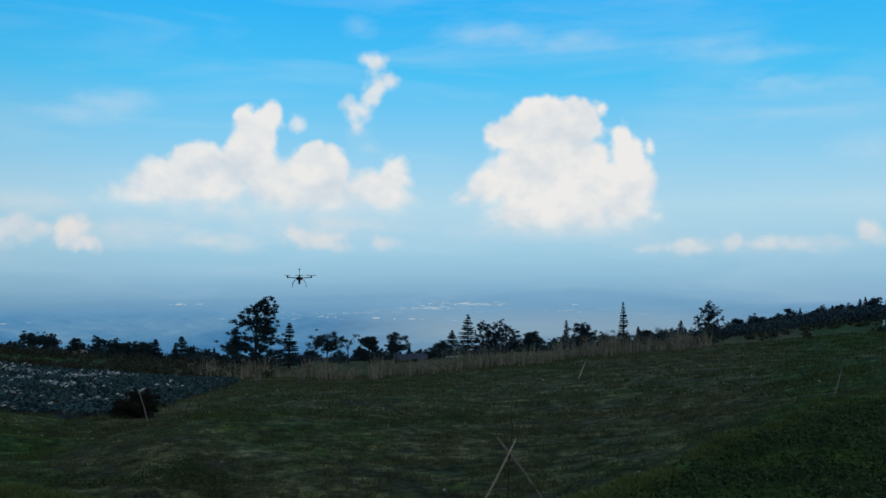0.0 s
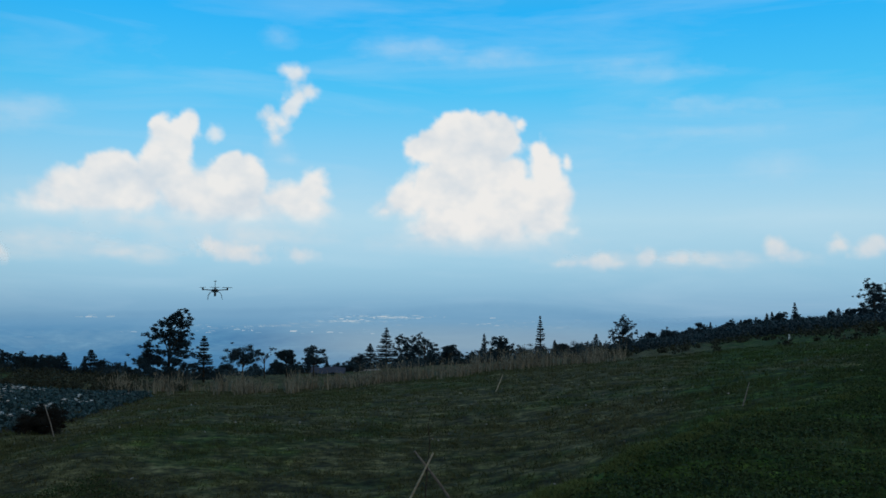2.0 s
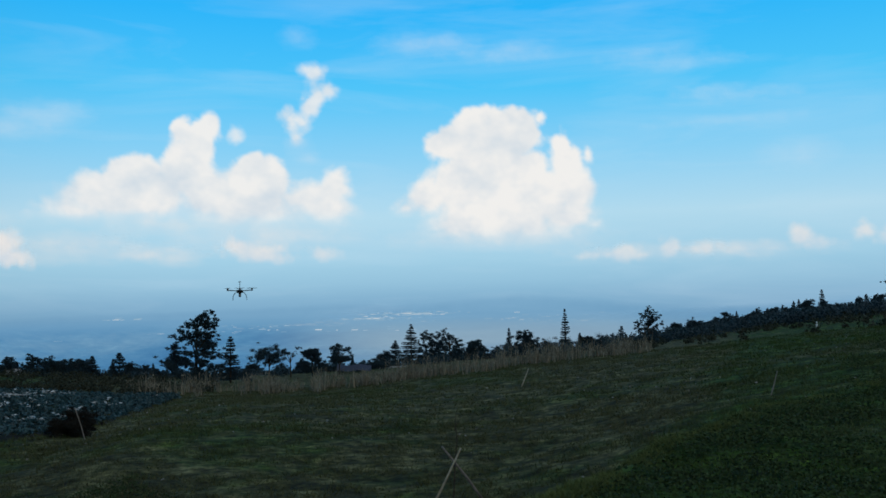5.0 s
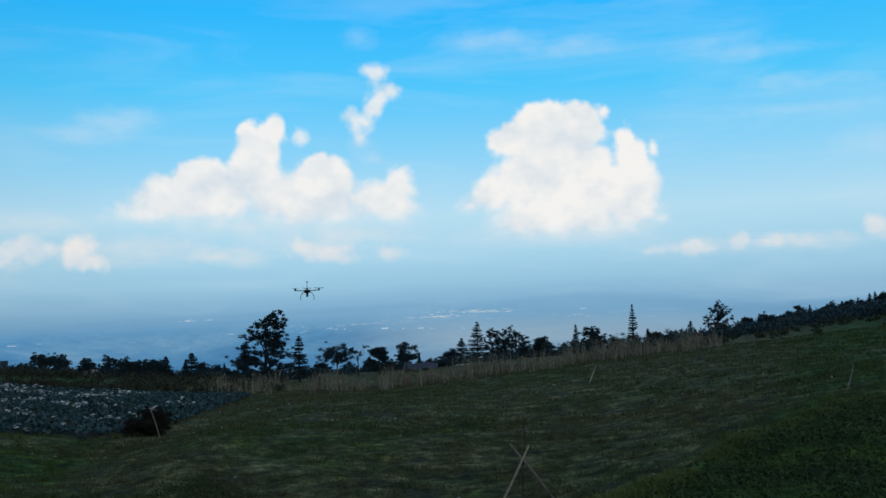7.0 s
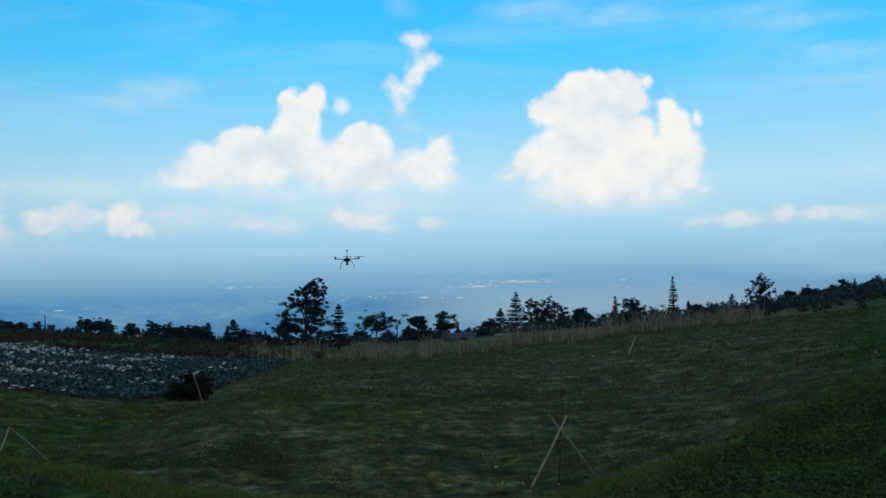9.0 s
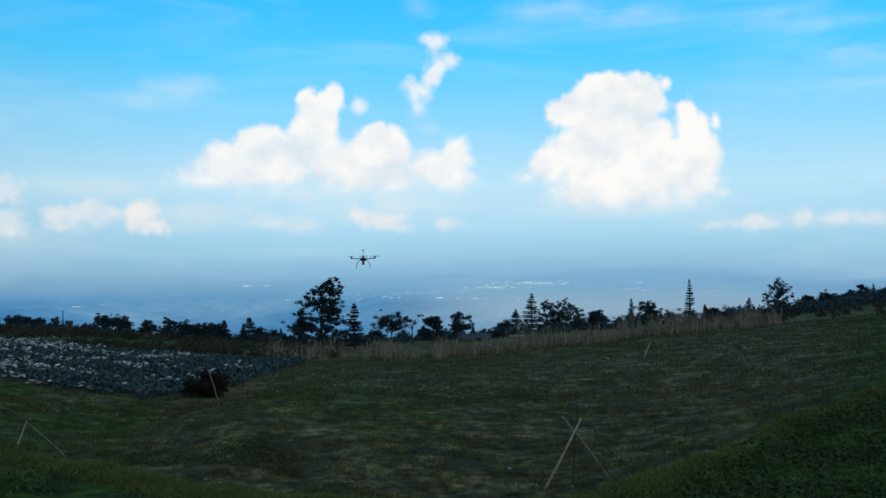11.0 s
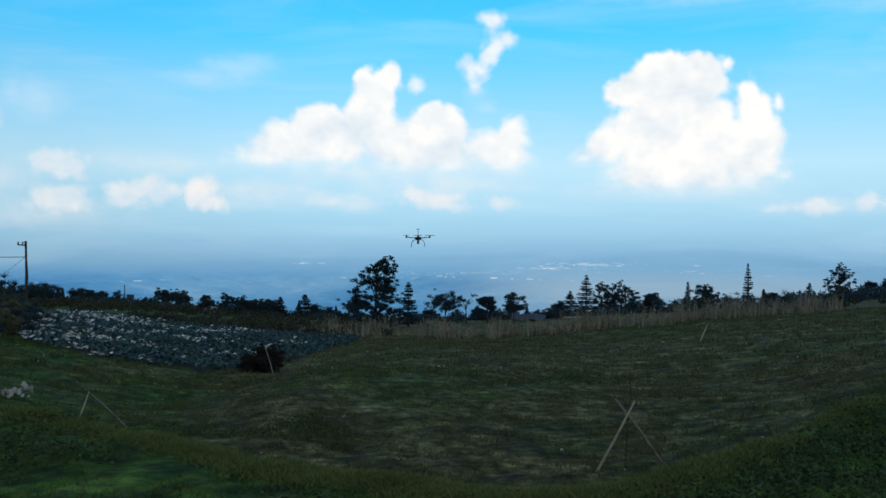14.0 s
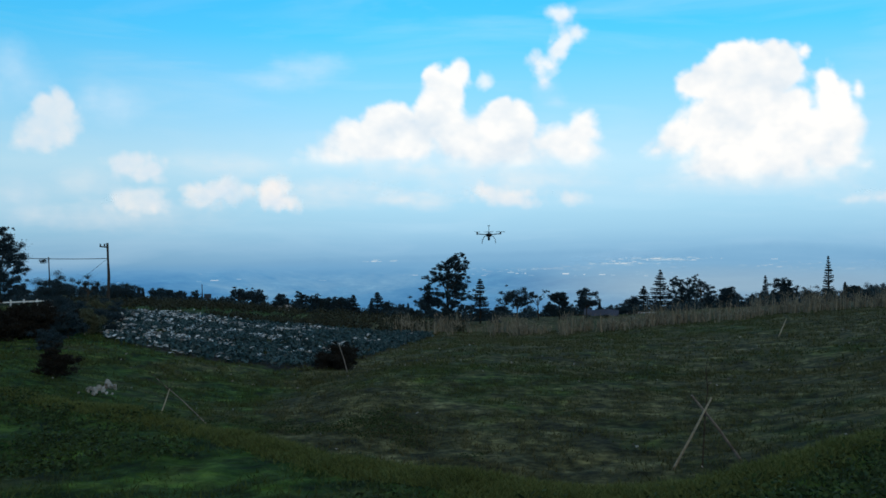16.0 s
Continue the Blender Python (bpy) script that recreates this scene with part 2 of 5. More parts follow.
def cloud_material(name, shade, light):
    """Sunlit vapour far off, its light and shade put into the glow colour: thin at the edge, by the mesh's own
    thickness and a fine fray.
    """
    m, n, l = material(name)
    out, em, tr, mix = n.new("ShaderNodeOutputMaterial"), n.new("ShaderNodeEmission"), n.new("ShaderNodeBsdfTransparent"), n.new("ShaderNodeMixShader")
    den, glow_tone, co, t, r = (n.new("ShaderNodeAttribute"), n.new("ShaderNodeAttribute"), n.new("ShaderNodeTexCoord"),
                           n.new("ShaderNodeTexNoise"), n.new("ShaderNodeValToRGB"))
    den.attribute_name, glow_tone.attribute_name = "thickness", "glow_tone"
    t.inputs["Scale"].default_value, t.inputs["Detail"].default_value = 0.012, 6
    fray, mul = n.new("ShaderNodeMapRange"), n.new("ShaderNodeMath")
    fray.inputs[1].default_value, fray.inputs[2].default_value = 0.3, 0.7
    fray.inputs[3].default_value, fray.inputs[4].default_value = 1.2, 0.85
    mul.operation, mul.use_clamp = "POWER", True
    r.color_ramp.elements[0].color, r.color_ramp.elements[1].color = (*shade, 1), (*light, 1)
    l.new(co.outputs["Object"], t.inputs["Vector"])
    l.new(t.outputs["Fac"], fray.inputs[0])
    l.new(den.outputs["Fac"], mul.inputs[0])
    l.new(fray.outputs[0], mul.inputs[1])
    l.new(glow_tone.outputs["Fac"], r.inputs[0])
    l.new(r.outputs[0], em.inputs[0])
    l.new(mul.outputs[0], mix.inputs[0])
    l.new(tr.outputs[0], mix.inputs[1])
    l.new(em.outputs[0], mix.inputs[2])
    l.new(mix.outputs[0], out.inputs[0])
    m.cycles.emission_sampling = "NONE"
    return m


M_GROUND = ground_material()
M_VALLEY = valley_material()
# town roofs glow in hazy pale blue, standing in for daylight on them
M_TOWN, _n, _l = material("far_roof_glow")
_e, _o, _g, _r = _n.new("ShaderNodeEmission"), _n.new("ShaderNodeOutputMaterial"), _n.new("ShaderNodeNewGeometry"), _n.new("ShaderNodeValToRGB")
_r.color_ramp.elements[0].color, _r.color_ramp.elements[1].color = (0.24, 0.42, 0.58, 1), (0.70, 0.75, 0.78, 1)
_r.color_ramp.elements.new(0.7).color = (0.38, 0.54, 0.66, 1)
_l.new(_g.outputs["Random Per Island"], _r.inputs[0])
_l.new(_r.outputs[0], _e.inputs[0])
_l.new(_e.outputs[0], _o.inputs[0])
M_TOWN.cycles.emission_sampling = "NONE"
# ridges glow in a painted haze blue, paler downwards
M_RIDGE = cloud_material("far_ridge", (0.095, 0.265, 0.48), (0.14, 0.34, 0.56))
# clouds glow by themselves, from a shade colour to a light colour
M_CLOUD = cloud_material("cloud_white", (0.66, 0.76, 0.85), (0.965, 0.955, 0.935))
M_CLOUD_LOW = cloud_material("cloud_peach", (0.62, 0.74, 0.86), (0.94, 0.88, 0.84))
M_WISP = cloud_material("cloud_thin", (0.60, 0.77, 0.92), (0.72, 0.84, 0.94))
M_BARK = plain("bark", (0.025, 0.018, 0.013), (0.075, 0.058, 0.042), 3, 0.95, bump=0.6)
# broad leaves and needles: blue of distant haze mixed into the leaf colour
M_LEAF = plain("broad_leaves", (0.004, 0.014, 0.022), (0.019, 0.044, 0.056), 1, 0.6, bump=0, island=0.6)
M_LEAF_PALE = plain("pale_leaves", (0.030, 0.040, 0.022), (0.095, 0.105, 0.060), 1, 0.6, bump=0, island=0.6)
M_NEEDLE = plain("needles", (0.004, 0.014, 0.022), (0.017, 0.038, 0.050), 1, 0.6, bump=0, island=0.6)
# near-black leaves for the corner bush, the hedge and the stump
M_MURKY = plain("near_black_leaves", (0.004, 0.004, 0.003), (0.018, 0.015, 0.011), 1, 0.9, bump=0, island=0.6)
M_SCRUB = plain("scrub_leaves", (0.007, 0.011, 0.007), (0.046, 0.048, 0.027), 0.3, 0.8, bump=0, island=0.5)
M_GRASS = plain("grass_blades", (0.013, 0.016, 0.007), (0.114, 0.116, 0.052), 0.5, 0.95, bump=0, island=0.3, green=((0.005, 0.014, 0.003), (0.062, 0.104, 0.020)))
M_CREST = plain("crest_grass", (0.026, 0.040, 0.010), (0.130, 0.158, 0.044), 0.5, 0.9, bump=0, island=0.5)
M_COVER = plain("groundcover_leaves", (0.003, 0.009, 0.003), (0.050, 0.084, 0.025), 0.6, 0.9, bump=0, island=0.5)
M_STALK = plain("dry_stalks", (0.060, 0.052, 0.038), (0.30, 0.26, 0.19), 0.5, 0.9, bump=0, island=0.6)
M_CABBAGE = plain("cabbage_leaves", (0.004, 0.019, 0.024), (0.036, 0.082, 0.090), 0.6, 0.5, bump=0, island=0.6)
M_FILM = plain("mulch_film", (0.08, 0.09, 0.10), (0.76, 0.78, 0.80), 2, 0.4, bump=0.4, island=0.4)
M_STICK = plain("weathered_stick", (0.19, 0.16, 0.12), (0.42, 0.37, 0.28), 6, 0.9, bump=0.4)
M_STICK_DARK = plain("dark_stick", (0.095, 0.082, 0.072), (0.27, 0.235, 0.21), 6, 0.9, bump=0.4)
M_STONE = plain("pale_stone", (0.09, 0.085, 0.075), (0.36, 0.35, 0.33), 5, 0.9, bump=0.5)
M_POLE = plain("creosoted_pole", (0.022, 0.018, 0.016), (0.06, 0.05, 0.042), 4, 0.9, bump=0.4)
M_WIRE = plain("black_cable", (0.012, 0.012, 0.013), (0.025, 0.025, 0.027), 5, 0.6, bump=0)
M_WHITE = plain("white_paint", (0.52, 0.53, 0.54), (0.78, 0.78, 0.77), 3, 0.6, bump=0.1)
M_ROOF = plain("grey_sheet_roof", (0.22, 0.22, 0.23), (0.42, 0.42, 0.43), 2, 0.5, bump=0.2)
M_PLASTER = plain("house_plaster", (0.24, 0.22, 0.19), (0.40, 0.37, 0.33), 2, 0.9, bump=0.2)
M_TARP = plain("blue_tarp", (0.010, 0.018, 0.042), (0.026, 0.042, 0.09), 2, 0.5, bump=0.2)
M_CARBON = plain("carbon_fibre", (0.012, 0.012, 0.014), (0.035, 0.035, 0.038), 20, 0.4, bump=0.1)
M_METAL = plain("motor_metal", (0.05, 0.05, 0.055), (0.11, 0.11, 0.12), 20, 0.35, 0.8, bump=0)
M_SIGN = plain("sign_panel", (0.02, 0.022, 0.03), (0.05, 0.055, 0.065), 3, 0.5, bump=0)


# ---- helpers of this scene ----
rng = np.random.default_rng(7)


def thing(name, at, label, category, group="", kind=""):
    ob = new(name)
    ob.matrix_world = Matrix.Translation(at)
    ob.empty_display_size = 0.2
    return tagged(ob, label, category, group, kind)


def mesh_of(name, verts, faces, mat, smooth=False):
    me = bpy.data.meshes.new(name)
    me.from_pydata([tuple(v) for v in np.asarray(verts, float)], [], [tuple(int(i) for i in f) for f in faces])
    me.materials.append(mat)
    if smooth:
        me.polygons.foreach_set("use_smooth", np.ones(len(me.polygons), bool))
    me.update()
    return me


def part_data(name, me, parent, label=""):
    ob = new(name, me)
    ob.parent = parent
    return tagged(ob, label) if label else ob


def part(name, bm, mat, parent, label=""):
    me = bpy.data.meshes.new(name)
    bm.normal_update()
    bm.to_mesh(me)
    bm.free()
    me.materials.append(mat)
    return part_data(name, me, parent, label)


def tube(bm, points, radii, sides=6):
    """A bent tapering rod through the points."""
    rings = []
    for i, p in enumerate(points):
        a, b = Vector(points[max(i - 1, 0)]), Vector(points[min(i + 1, len(points) - 1)])
        q = (b - a).normalized().to_track_quat("Z", "Y")
        rings.append([bm.verts.new(Vector(p) + q @ Vector((radii[i] * math.cos(k * math.tau / sides), radii[i] * math.sin(k * math.tau / sides), 0)))
                      for k in range(sides)])
    for r0, r1 in zip(rings, rings[1:]):
        for k in range(sides):
            bm.faces.new((r0[k], r0[(k + 1) % sides], r1[(k + 1) % sides], r1[k]))
    bm.faces.new(rings[0][::-1])
    bm.faces.new(rings[-1])


def box(bm, size, m, bevel=0.0):
    made = bmesh.ops.create_cube(bm, size=1, matrix=m @ Matrix.Diagonal((*size, 1)))["verts"]
    if bevel:
        edges = list({e for v in made for e in v.link_edges})
        bmesh.ops.bevel(bm, geom=edges, offset=bevel, segments=2, affect="EDGES")


def disc(bm, r, depth, m, sides=14):
    bmesh.ops.create_cone(bm, cap_ends=True, segments=sides, radius1=r, radius2=r, depth=depth, matrix=m)


def leaf_arrays(centres, length, width, tilt=None):
    """Four-cornered leaves, one at each centre, turned at random (tilt: how far they lie flat)."""
    c = np.asarray(centres, float)
    n = len(c)
    u = rng.normal(size=(n, 3))
    if tilt is not None:
        u[:, 2] *= tilt
    u /= np.linalg.norm(u, axis=1, keepdims=True)
    v = np.cross(u, rng.normal(size=(n, 3)))
    v /= np.linalg.norm(v, axis=1, keepdims=True) + 1e-9
    s = rng.uniform(0.6, 1.3, (n, 1))
    a, b = u * length * s * 0.5, v * width * s * 0.5
    verts = np.stack([c - a, c + b - a * 0.1, c + a, c - b - a * 0.1], 1).reshape(-1, 3)
    faces = np.arange(4 * n).reshape(n, 4)
    return verts, faces


def blades(bases, height, width, lean=0.35):
    """Upright pointed blades, three corners each."""
    b = np.asarray(bases, float)
    n = len(b)
    a = rng.uniform(0, math.tau, n)
    h = height * rng.uniform(0.5, 1.25, n) if np.isscalar(height) else height
    side = np.stack([np.cos(a), np.sin(a), 0 * a], 1) * (width * rng.uniform(0.6, 1.3, n))[:, None]
    tip = b + np.stack([rng.normal(0, lean, n) * h, rng.normal(0, lean, n) * h, h], 1)
    return np.stack([b - side, b + side, tip], 1).reshape(-1, 3), np.arange(3 * n).reshape(n, 3)


# ---- the ground ----
AZ = np.array([-40, -30, -23, -16, -10, -3, 5, 14, 22, 30, 40.0])


def table(*values):
    """Values at the bearings of AZ, as a soft curve over all bearings."""
    grid = np.arange(-180, 180.01, 0.5)
    raw = np.interp(grid, AZ, values[::-1])
    k = np.exp(-0.5 * (np.arange(-12, 13) * 0.5 / 2.2) ** 2)
    soft = np.convolve(np.pad(raw, 12, mode="edge"), k / k.sum(), mode="valid")
    return lambda a: np.interp(a, grid, soft)


# from the far left bearing to the far right: how far below eye level, in degrees, or height in metres
DIP_EDGE = table(7.0, 8.9, 11.2, 13.4, 14.5, 14.5, 11.9, 8.6, 6.0, 4.3, 3.7)
Z_FOOT = table(-1.2, -1.6, -1.9, -2.0, -2.05, -2.05, -1.8, -1.3, -0.7, -0.2, 0.1)
DIP_35 = table(4.3, 5.1, 6.5, 7.0, 7.0, 6.6, 5.9, 5.0, 3.8, 2.7, 2.2)
DIP_57 = table(2.9, 3.2, 4.4, 5.2, 5.36, 4.6, 3.7, 3.3, 2.45, 1.73, 1.3)
DIP_95 = table(2.5, 2.9, 3.4, 4.2, 4.2, 3.7, 3.3, 2.8, 1.7, 1.0, 0.6)
DIP_160 = table(2.9, 3.2, 3.8, 4.7, 4.6, 4.2, 3.8, 2.6, 1.2, 0.9, 0.4)
DIP_300 = table(5.5, 5.5, 5.5, 6.0, 6.0, 6.0, 5.5, 4.5, 3.0, 2.5, 2.0)


def bumps(x, y):
    v = Vector((x, y, 0))
    far = min(1.0, math.hypot(x, y) / 10)
    near = 1.0 / (1.0 + (math.hypot(x, y) / 22) ** 2)
    return (0.07 * far * noise.fractal(v * 0.22, 0.9, 2.0, 4) + 0.045 * noise.fractal(v * 1.1 + Vector((9, 3, 5)), 0.8, 2.0, 4)
            + 0.08 * near * far * noise.fractal(v * 0.55 + Vector((2, 7, 1)), 0.9, 2.0, 4))


def heights(az, r):
    """Height of the ground at bearings az (degrees, to the left of +y) and distances r."""
    az, r = np.asarray(az, float), np.asarray(r, float)
    t = lambda d: np.tan(np.radians(d))
    edge = EYE / t(DIP_EDGE(az))
    foot = edge + 3.4
    knots = [0 * r, edge, foot, 0 * r + 35, 0 * r + 57, 0 * r + 95, 0 * r + 160, 0 * r + 300, 0 * r + 800]
    zs = [0 * r, 0 * r, Z_FOOT(az), EYE - 35 * t(DIP_35(az)), EYE - 57 * t(DIP_57(az)), EYE - 95 * t(DIP_95(az)),
          EYE - 160 * t(DIP_160(az)), EYE - 300 * t(DIP_300(az)), 0 * r - 84]
    z = zs[0] + 0 * r
    for i in range(len(knots) - 1):
        k = np.clip((r - knots[i]) / (knots[i + 1] - knots[i]), 0, 1)
        k = k * k * (3 - 2 * k) if i == 1 else k
        z = np.where(r >= knots[i], zs[i] + (zs[i + 1] - zs[i]) * k, z)
    # the pasture's mound ends to the left in a green hollow before the vegetable field
    rim = np.interp(r, [16, 25, 33, 45], [21.0, 19.0, 13.5, 11.0])
    far_in = np.clip((r - 15) / 12, 0, 1) * np.clip((52 - r) / 12, 0, 1)
    ss = np.clip((rim - az) / 9 + 0.5, 0, 1)
    z = z + far_in * (0.50 * ss * ss * (3 - 2 * ss) * np.clip((az + 8) / 16, 0, 1) - 0.25 * (1 - ss) * np.clip((36 - az) / 6, 0, 1) * np.clip((31 - r) / 5, 0, 1))
    behind = np.clip((np.abs(az) - 60) / 50, 0, 1)
    return z * (1 - behind) + behind * (0.06 * r)


def spot(az, r):
    return -math.sin(radians(az)) * r, math.cos(radians(az)) * r


def H(az, r):
    x, y = spot(az, r)
    return float(heights(az, r)) + bumps(x, y)


def on_ground(az, r):
    return Vector((*spot(az, r), H(az, r)))


def up_at(az, el, r):
    """The point r metres off at a bearing and an elevation seen from eye height."""
    return Vector((*spot(az, r), EYE + r * math.tan(radians(el))))


def sight(az, el, r=5.0):
    """The spot of the ground that is seen at a bearing and an elevation, past the near bank."""
    r = EYE / math.tan(radians(float(DIP_EDGE(az)))) + 3.0
    while r < 150 and math.degrees(math.atan2(H(az, r) - EYE, r)) < el:
        r += 0.2
    return on_ground(az, r), r


def polar_sheet(azs, rs, fn):
    a, r = np.meshgrid(azs, rs)
    x, y = -np.sin(np.radians(a)) * r, np.cos(np.radians(a)) * r
    z = fn(a, r, x, y)
    nr, na = a.shape
    idx = np.arange(nr * na).reshape(nr, na)
    faces = np.stack([idx[:-1, :-1], idx[1:, :-1], idx[1:, 1:], idx[:-1, 1:]], -1).reshape(-1, 4)
    return np.stack([x, y, z], -1).reshape(-1, 3), faces


def ground_z(a, r, x, y):
    return heights(a, r) + np.array([bumps(p, q) for p, q in zip(x.ravel(), y.ravel())]).reshape(x.shape)


def in_field(a, r):
    """Whether a spot lies in the vegetable field."""
    lo = np.interp(a, [12, 14, 17, 20.4, 26.8, 30.5], [53, 44, 34.5, 32.0, 32.5, 34.5])
    hi = np.interp(a, [12, 18.6, 26, 30.5], [58, 58, 57, 54])
    return (a > 12) & (a < 30.6) & (r > lo) & (r < hi)


def lushness(a, r):
    """How green the turf is: weeds on the near bank, the hollow and the rising slope, dry grazed turf between."""
    a, r = np.asarray(a, float), np.asarray(r, float)
    edge = EYE / np.tan(np.radians(DIP_EDGE(a)))
    bank = np.clip((edge + 0.5 - r) / 0.8, 0, 1)
    hollow = np.clip((a - np.interp(r, [10, 16, 25, 33, 45], [8, 19, 20, 17.5, 16])) / 3, 0, 1)
    slope = np.clip((-15.5 - np.clip((r - 14) * 0.10, 0, 3.5) - a) / 3, 0, 1)
    x, y = -np.sin(np.radians(a)) * r, np.cos(np.radians(a)) * r
    wav = np.array([noise.fractal(Vector((p * 0.13, q * 0.13, 2.2)), 0.9, 2.0, 4) + 0.5 * noise.fractal(Vector((p * 0.6, q * 0.6, 7.7)), 0.8, 2.0, 3)
                    for p, q in zip(x.ravel(), y.ravel())]).reshape(x.shape)
    return np.clip(0.24 + np.maximum.reduce([0.62 * bank, 0.50 * hollow, 0.52 * slope]) + 0.42 * wav, 0, 1)


def give(me, name, values):
    me.attributes.new(name, "FLOAT", "POINT").data.foreach_set("value", np.asarray(values, np.float32).ravel())


AZS = np.r_[np.arange(-180, -46, 4.0), np.arange(-46, 46.1, 0.4), np.arange(50, 178, 4.0), 180.0]
RS = np.r_[0.0, np.geomspace(0.5, 4, 10), np.geomspace(4.25, 70, 170), np.geomspace(72, 800, 70)]
_v, _f = polar_sheet(AZS, RS, ground_z)
ground = new("ground", mesh_of("ground", _v, _f[:, ::-1], M_GROUND, True))
_a, _r = np.meshgrid(AZS, RS)
give(ground.data, "lush", lushness(_a, _r))
give(ground.data, "tilled", in_field(_a, _r).astype(float))
tagged(ground, "worn brown and green hillside pasture with low banks", "ground", kind="structure")


def valley_z(a, r, x, y):
    z = np.interp(r, [700, 1200, 2000, 3500, 4900], [-86, -86, -85, -73, -52])
    rough = np.array([noise.fractal(Vector((p, q, 0)) * 0.0016, 0.9, 2, 5) for p, q in zip(x.ravel(), y.ravel())]).reshape(x.shape)
    return z + rough * 4


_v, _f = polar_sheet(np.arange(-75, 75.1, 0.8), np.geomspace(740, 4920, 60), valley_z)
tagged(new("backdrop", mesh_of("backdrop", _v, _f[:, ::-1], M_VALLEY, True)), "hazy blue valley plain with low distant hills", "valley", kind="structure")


# faint ridges beyond the plain, painted haze blue, each fading to clear downwards
def ridge(R, az0, az1, crest, strength, deep, seed):
    az = np.arange(az0, az1, 0.15)
    top = np.interp(az, [c[0] for c in crest], [c[1] for c in crest])
    k = np.exp(-0.5 * (np.arange(-12, 13) * 0.15 / 0.9) ** 2)
    top = np.convolve(np.pad(top, 12, mode="edge"), k / k.sum(), mode="valid")
    top = top + np.array([0.07 * noise.fractal(Vector((a * 0.5, seed, 0)), 0.9, 2, 5) for a in az])
    ends = np.clip((az - az0) / 5, 0, 1) * np.clip((az1 - az) / 5, 0, 1)
    ends = ends * ends * (3 - 2 * ends)
    V, dens, glow_tone = [], [], []
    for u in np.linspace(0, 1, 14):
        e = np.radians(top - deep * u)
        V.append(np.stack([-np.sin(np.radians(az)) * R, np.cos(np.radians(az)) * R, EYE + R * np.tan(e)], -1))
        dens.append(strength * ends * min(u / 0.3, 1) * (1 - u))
        glow_tone.append(0 * az + u)
    n = len(az)
    idx = np.arange(14 * n).reshape(14, n)
    F = np.stack([idx[:-1, :-1], idx[1:, :-1], idx[1:, 1:], idx[:-1, 1:]], -1).reshape(-1, 4)
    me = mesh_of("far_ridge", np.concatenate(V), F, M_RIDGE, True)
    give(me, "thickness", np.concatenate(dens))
    give(me, "glow_tone", np.concatenate(glow_tone))
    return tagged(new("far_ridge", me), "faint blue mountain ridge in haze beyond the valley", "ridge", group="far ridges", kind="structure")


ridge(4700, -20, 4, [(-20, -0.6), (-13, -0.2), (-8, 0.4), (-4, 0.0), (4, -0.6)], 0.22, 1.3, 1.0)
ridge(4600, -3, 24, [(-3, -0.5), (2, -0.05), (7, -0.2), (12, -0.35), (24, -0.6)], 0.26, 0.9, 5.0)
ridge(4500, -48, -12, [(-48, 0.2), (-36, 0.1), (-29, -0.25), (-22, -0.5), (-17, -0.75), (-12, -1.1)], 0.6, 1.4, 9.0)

# pale roofs of far towns, in streaks
_v, _f = [], []
for az0, el0, da, de, count in ((0.8, -1.0, 1.8, 0.10, 60), (-1.6, -0.75, 2.0, 0.10, 70), (4.0, -1.25, 2.6, 0.12, 50), (9.5, -1.45, 3.0, 0.2, 45), (13.2, -1.6, 0.5, 0.05, 16),
                                (18, -1.9, 4.0, 0.4, 45), (26, -1.9, 3.0, 0.4, 24), (2.0, -1.9, 5.0, 0.35, 70), (-8.5, -1.3, 4.0, 0.35, 40), (14.8, -0.75, 0.8, 0.05, 10)):
    for _ in range(int(count * 1.6)):
        a, e = az0 + rng.normal(0, da * 0.6), min(el0 + rng.normal(0, de * 0.6), -0.62)
        r = 900.0
        while r < 4300 and math.degrees(math.atan2(EYE - float(valley_z(np.array([a]), np.array([r]), np.array([0.0]), np.array([0.0]))[0]), r)) > -e:
            r += 60
        x, y = spot(a, r)
        z = EYE + r * math.tan(radians(e))
        w, h = rng.uniform(1.2, 3.4) ** 2 * r / 3000, rng.uniform(-1.2, 0.7) * r / 3000
        b = len(_v)
        for dz in (-2.0, h):
            for dx, dy in ((-w, -w * 0.4), (w, -w * 0.4), (w, w * 0.4), (-w, w * 0.4)):
                _v.append((x + dx, y + dy, z + dz))
        _f += [(b, b + 1, b + 5, b + 4), (b + 1, b + 2, b + 6, b + 5), (b + 2, b + 3, b + 7, b + 6), (b + 3, b, b + 4, b + 7), (b + 4, b + 5, b + 6, b + 7)]
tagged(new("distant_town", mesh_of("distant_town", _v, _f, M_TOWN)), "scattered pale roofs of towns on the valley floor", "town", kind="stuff")


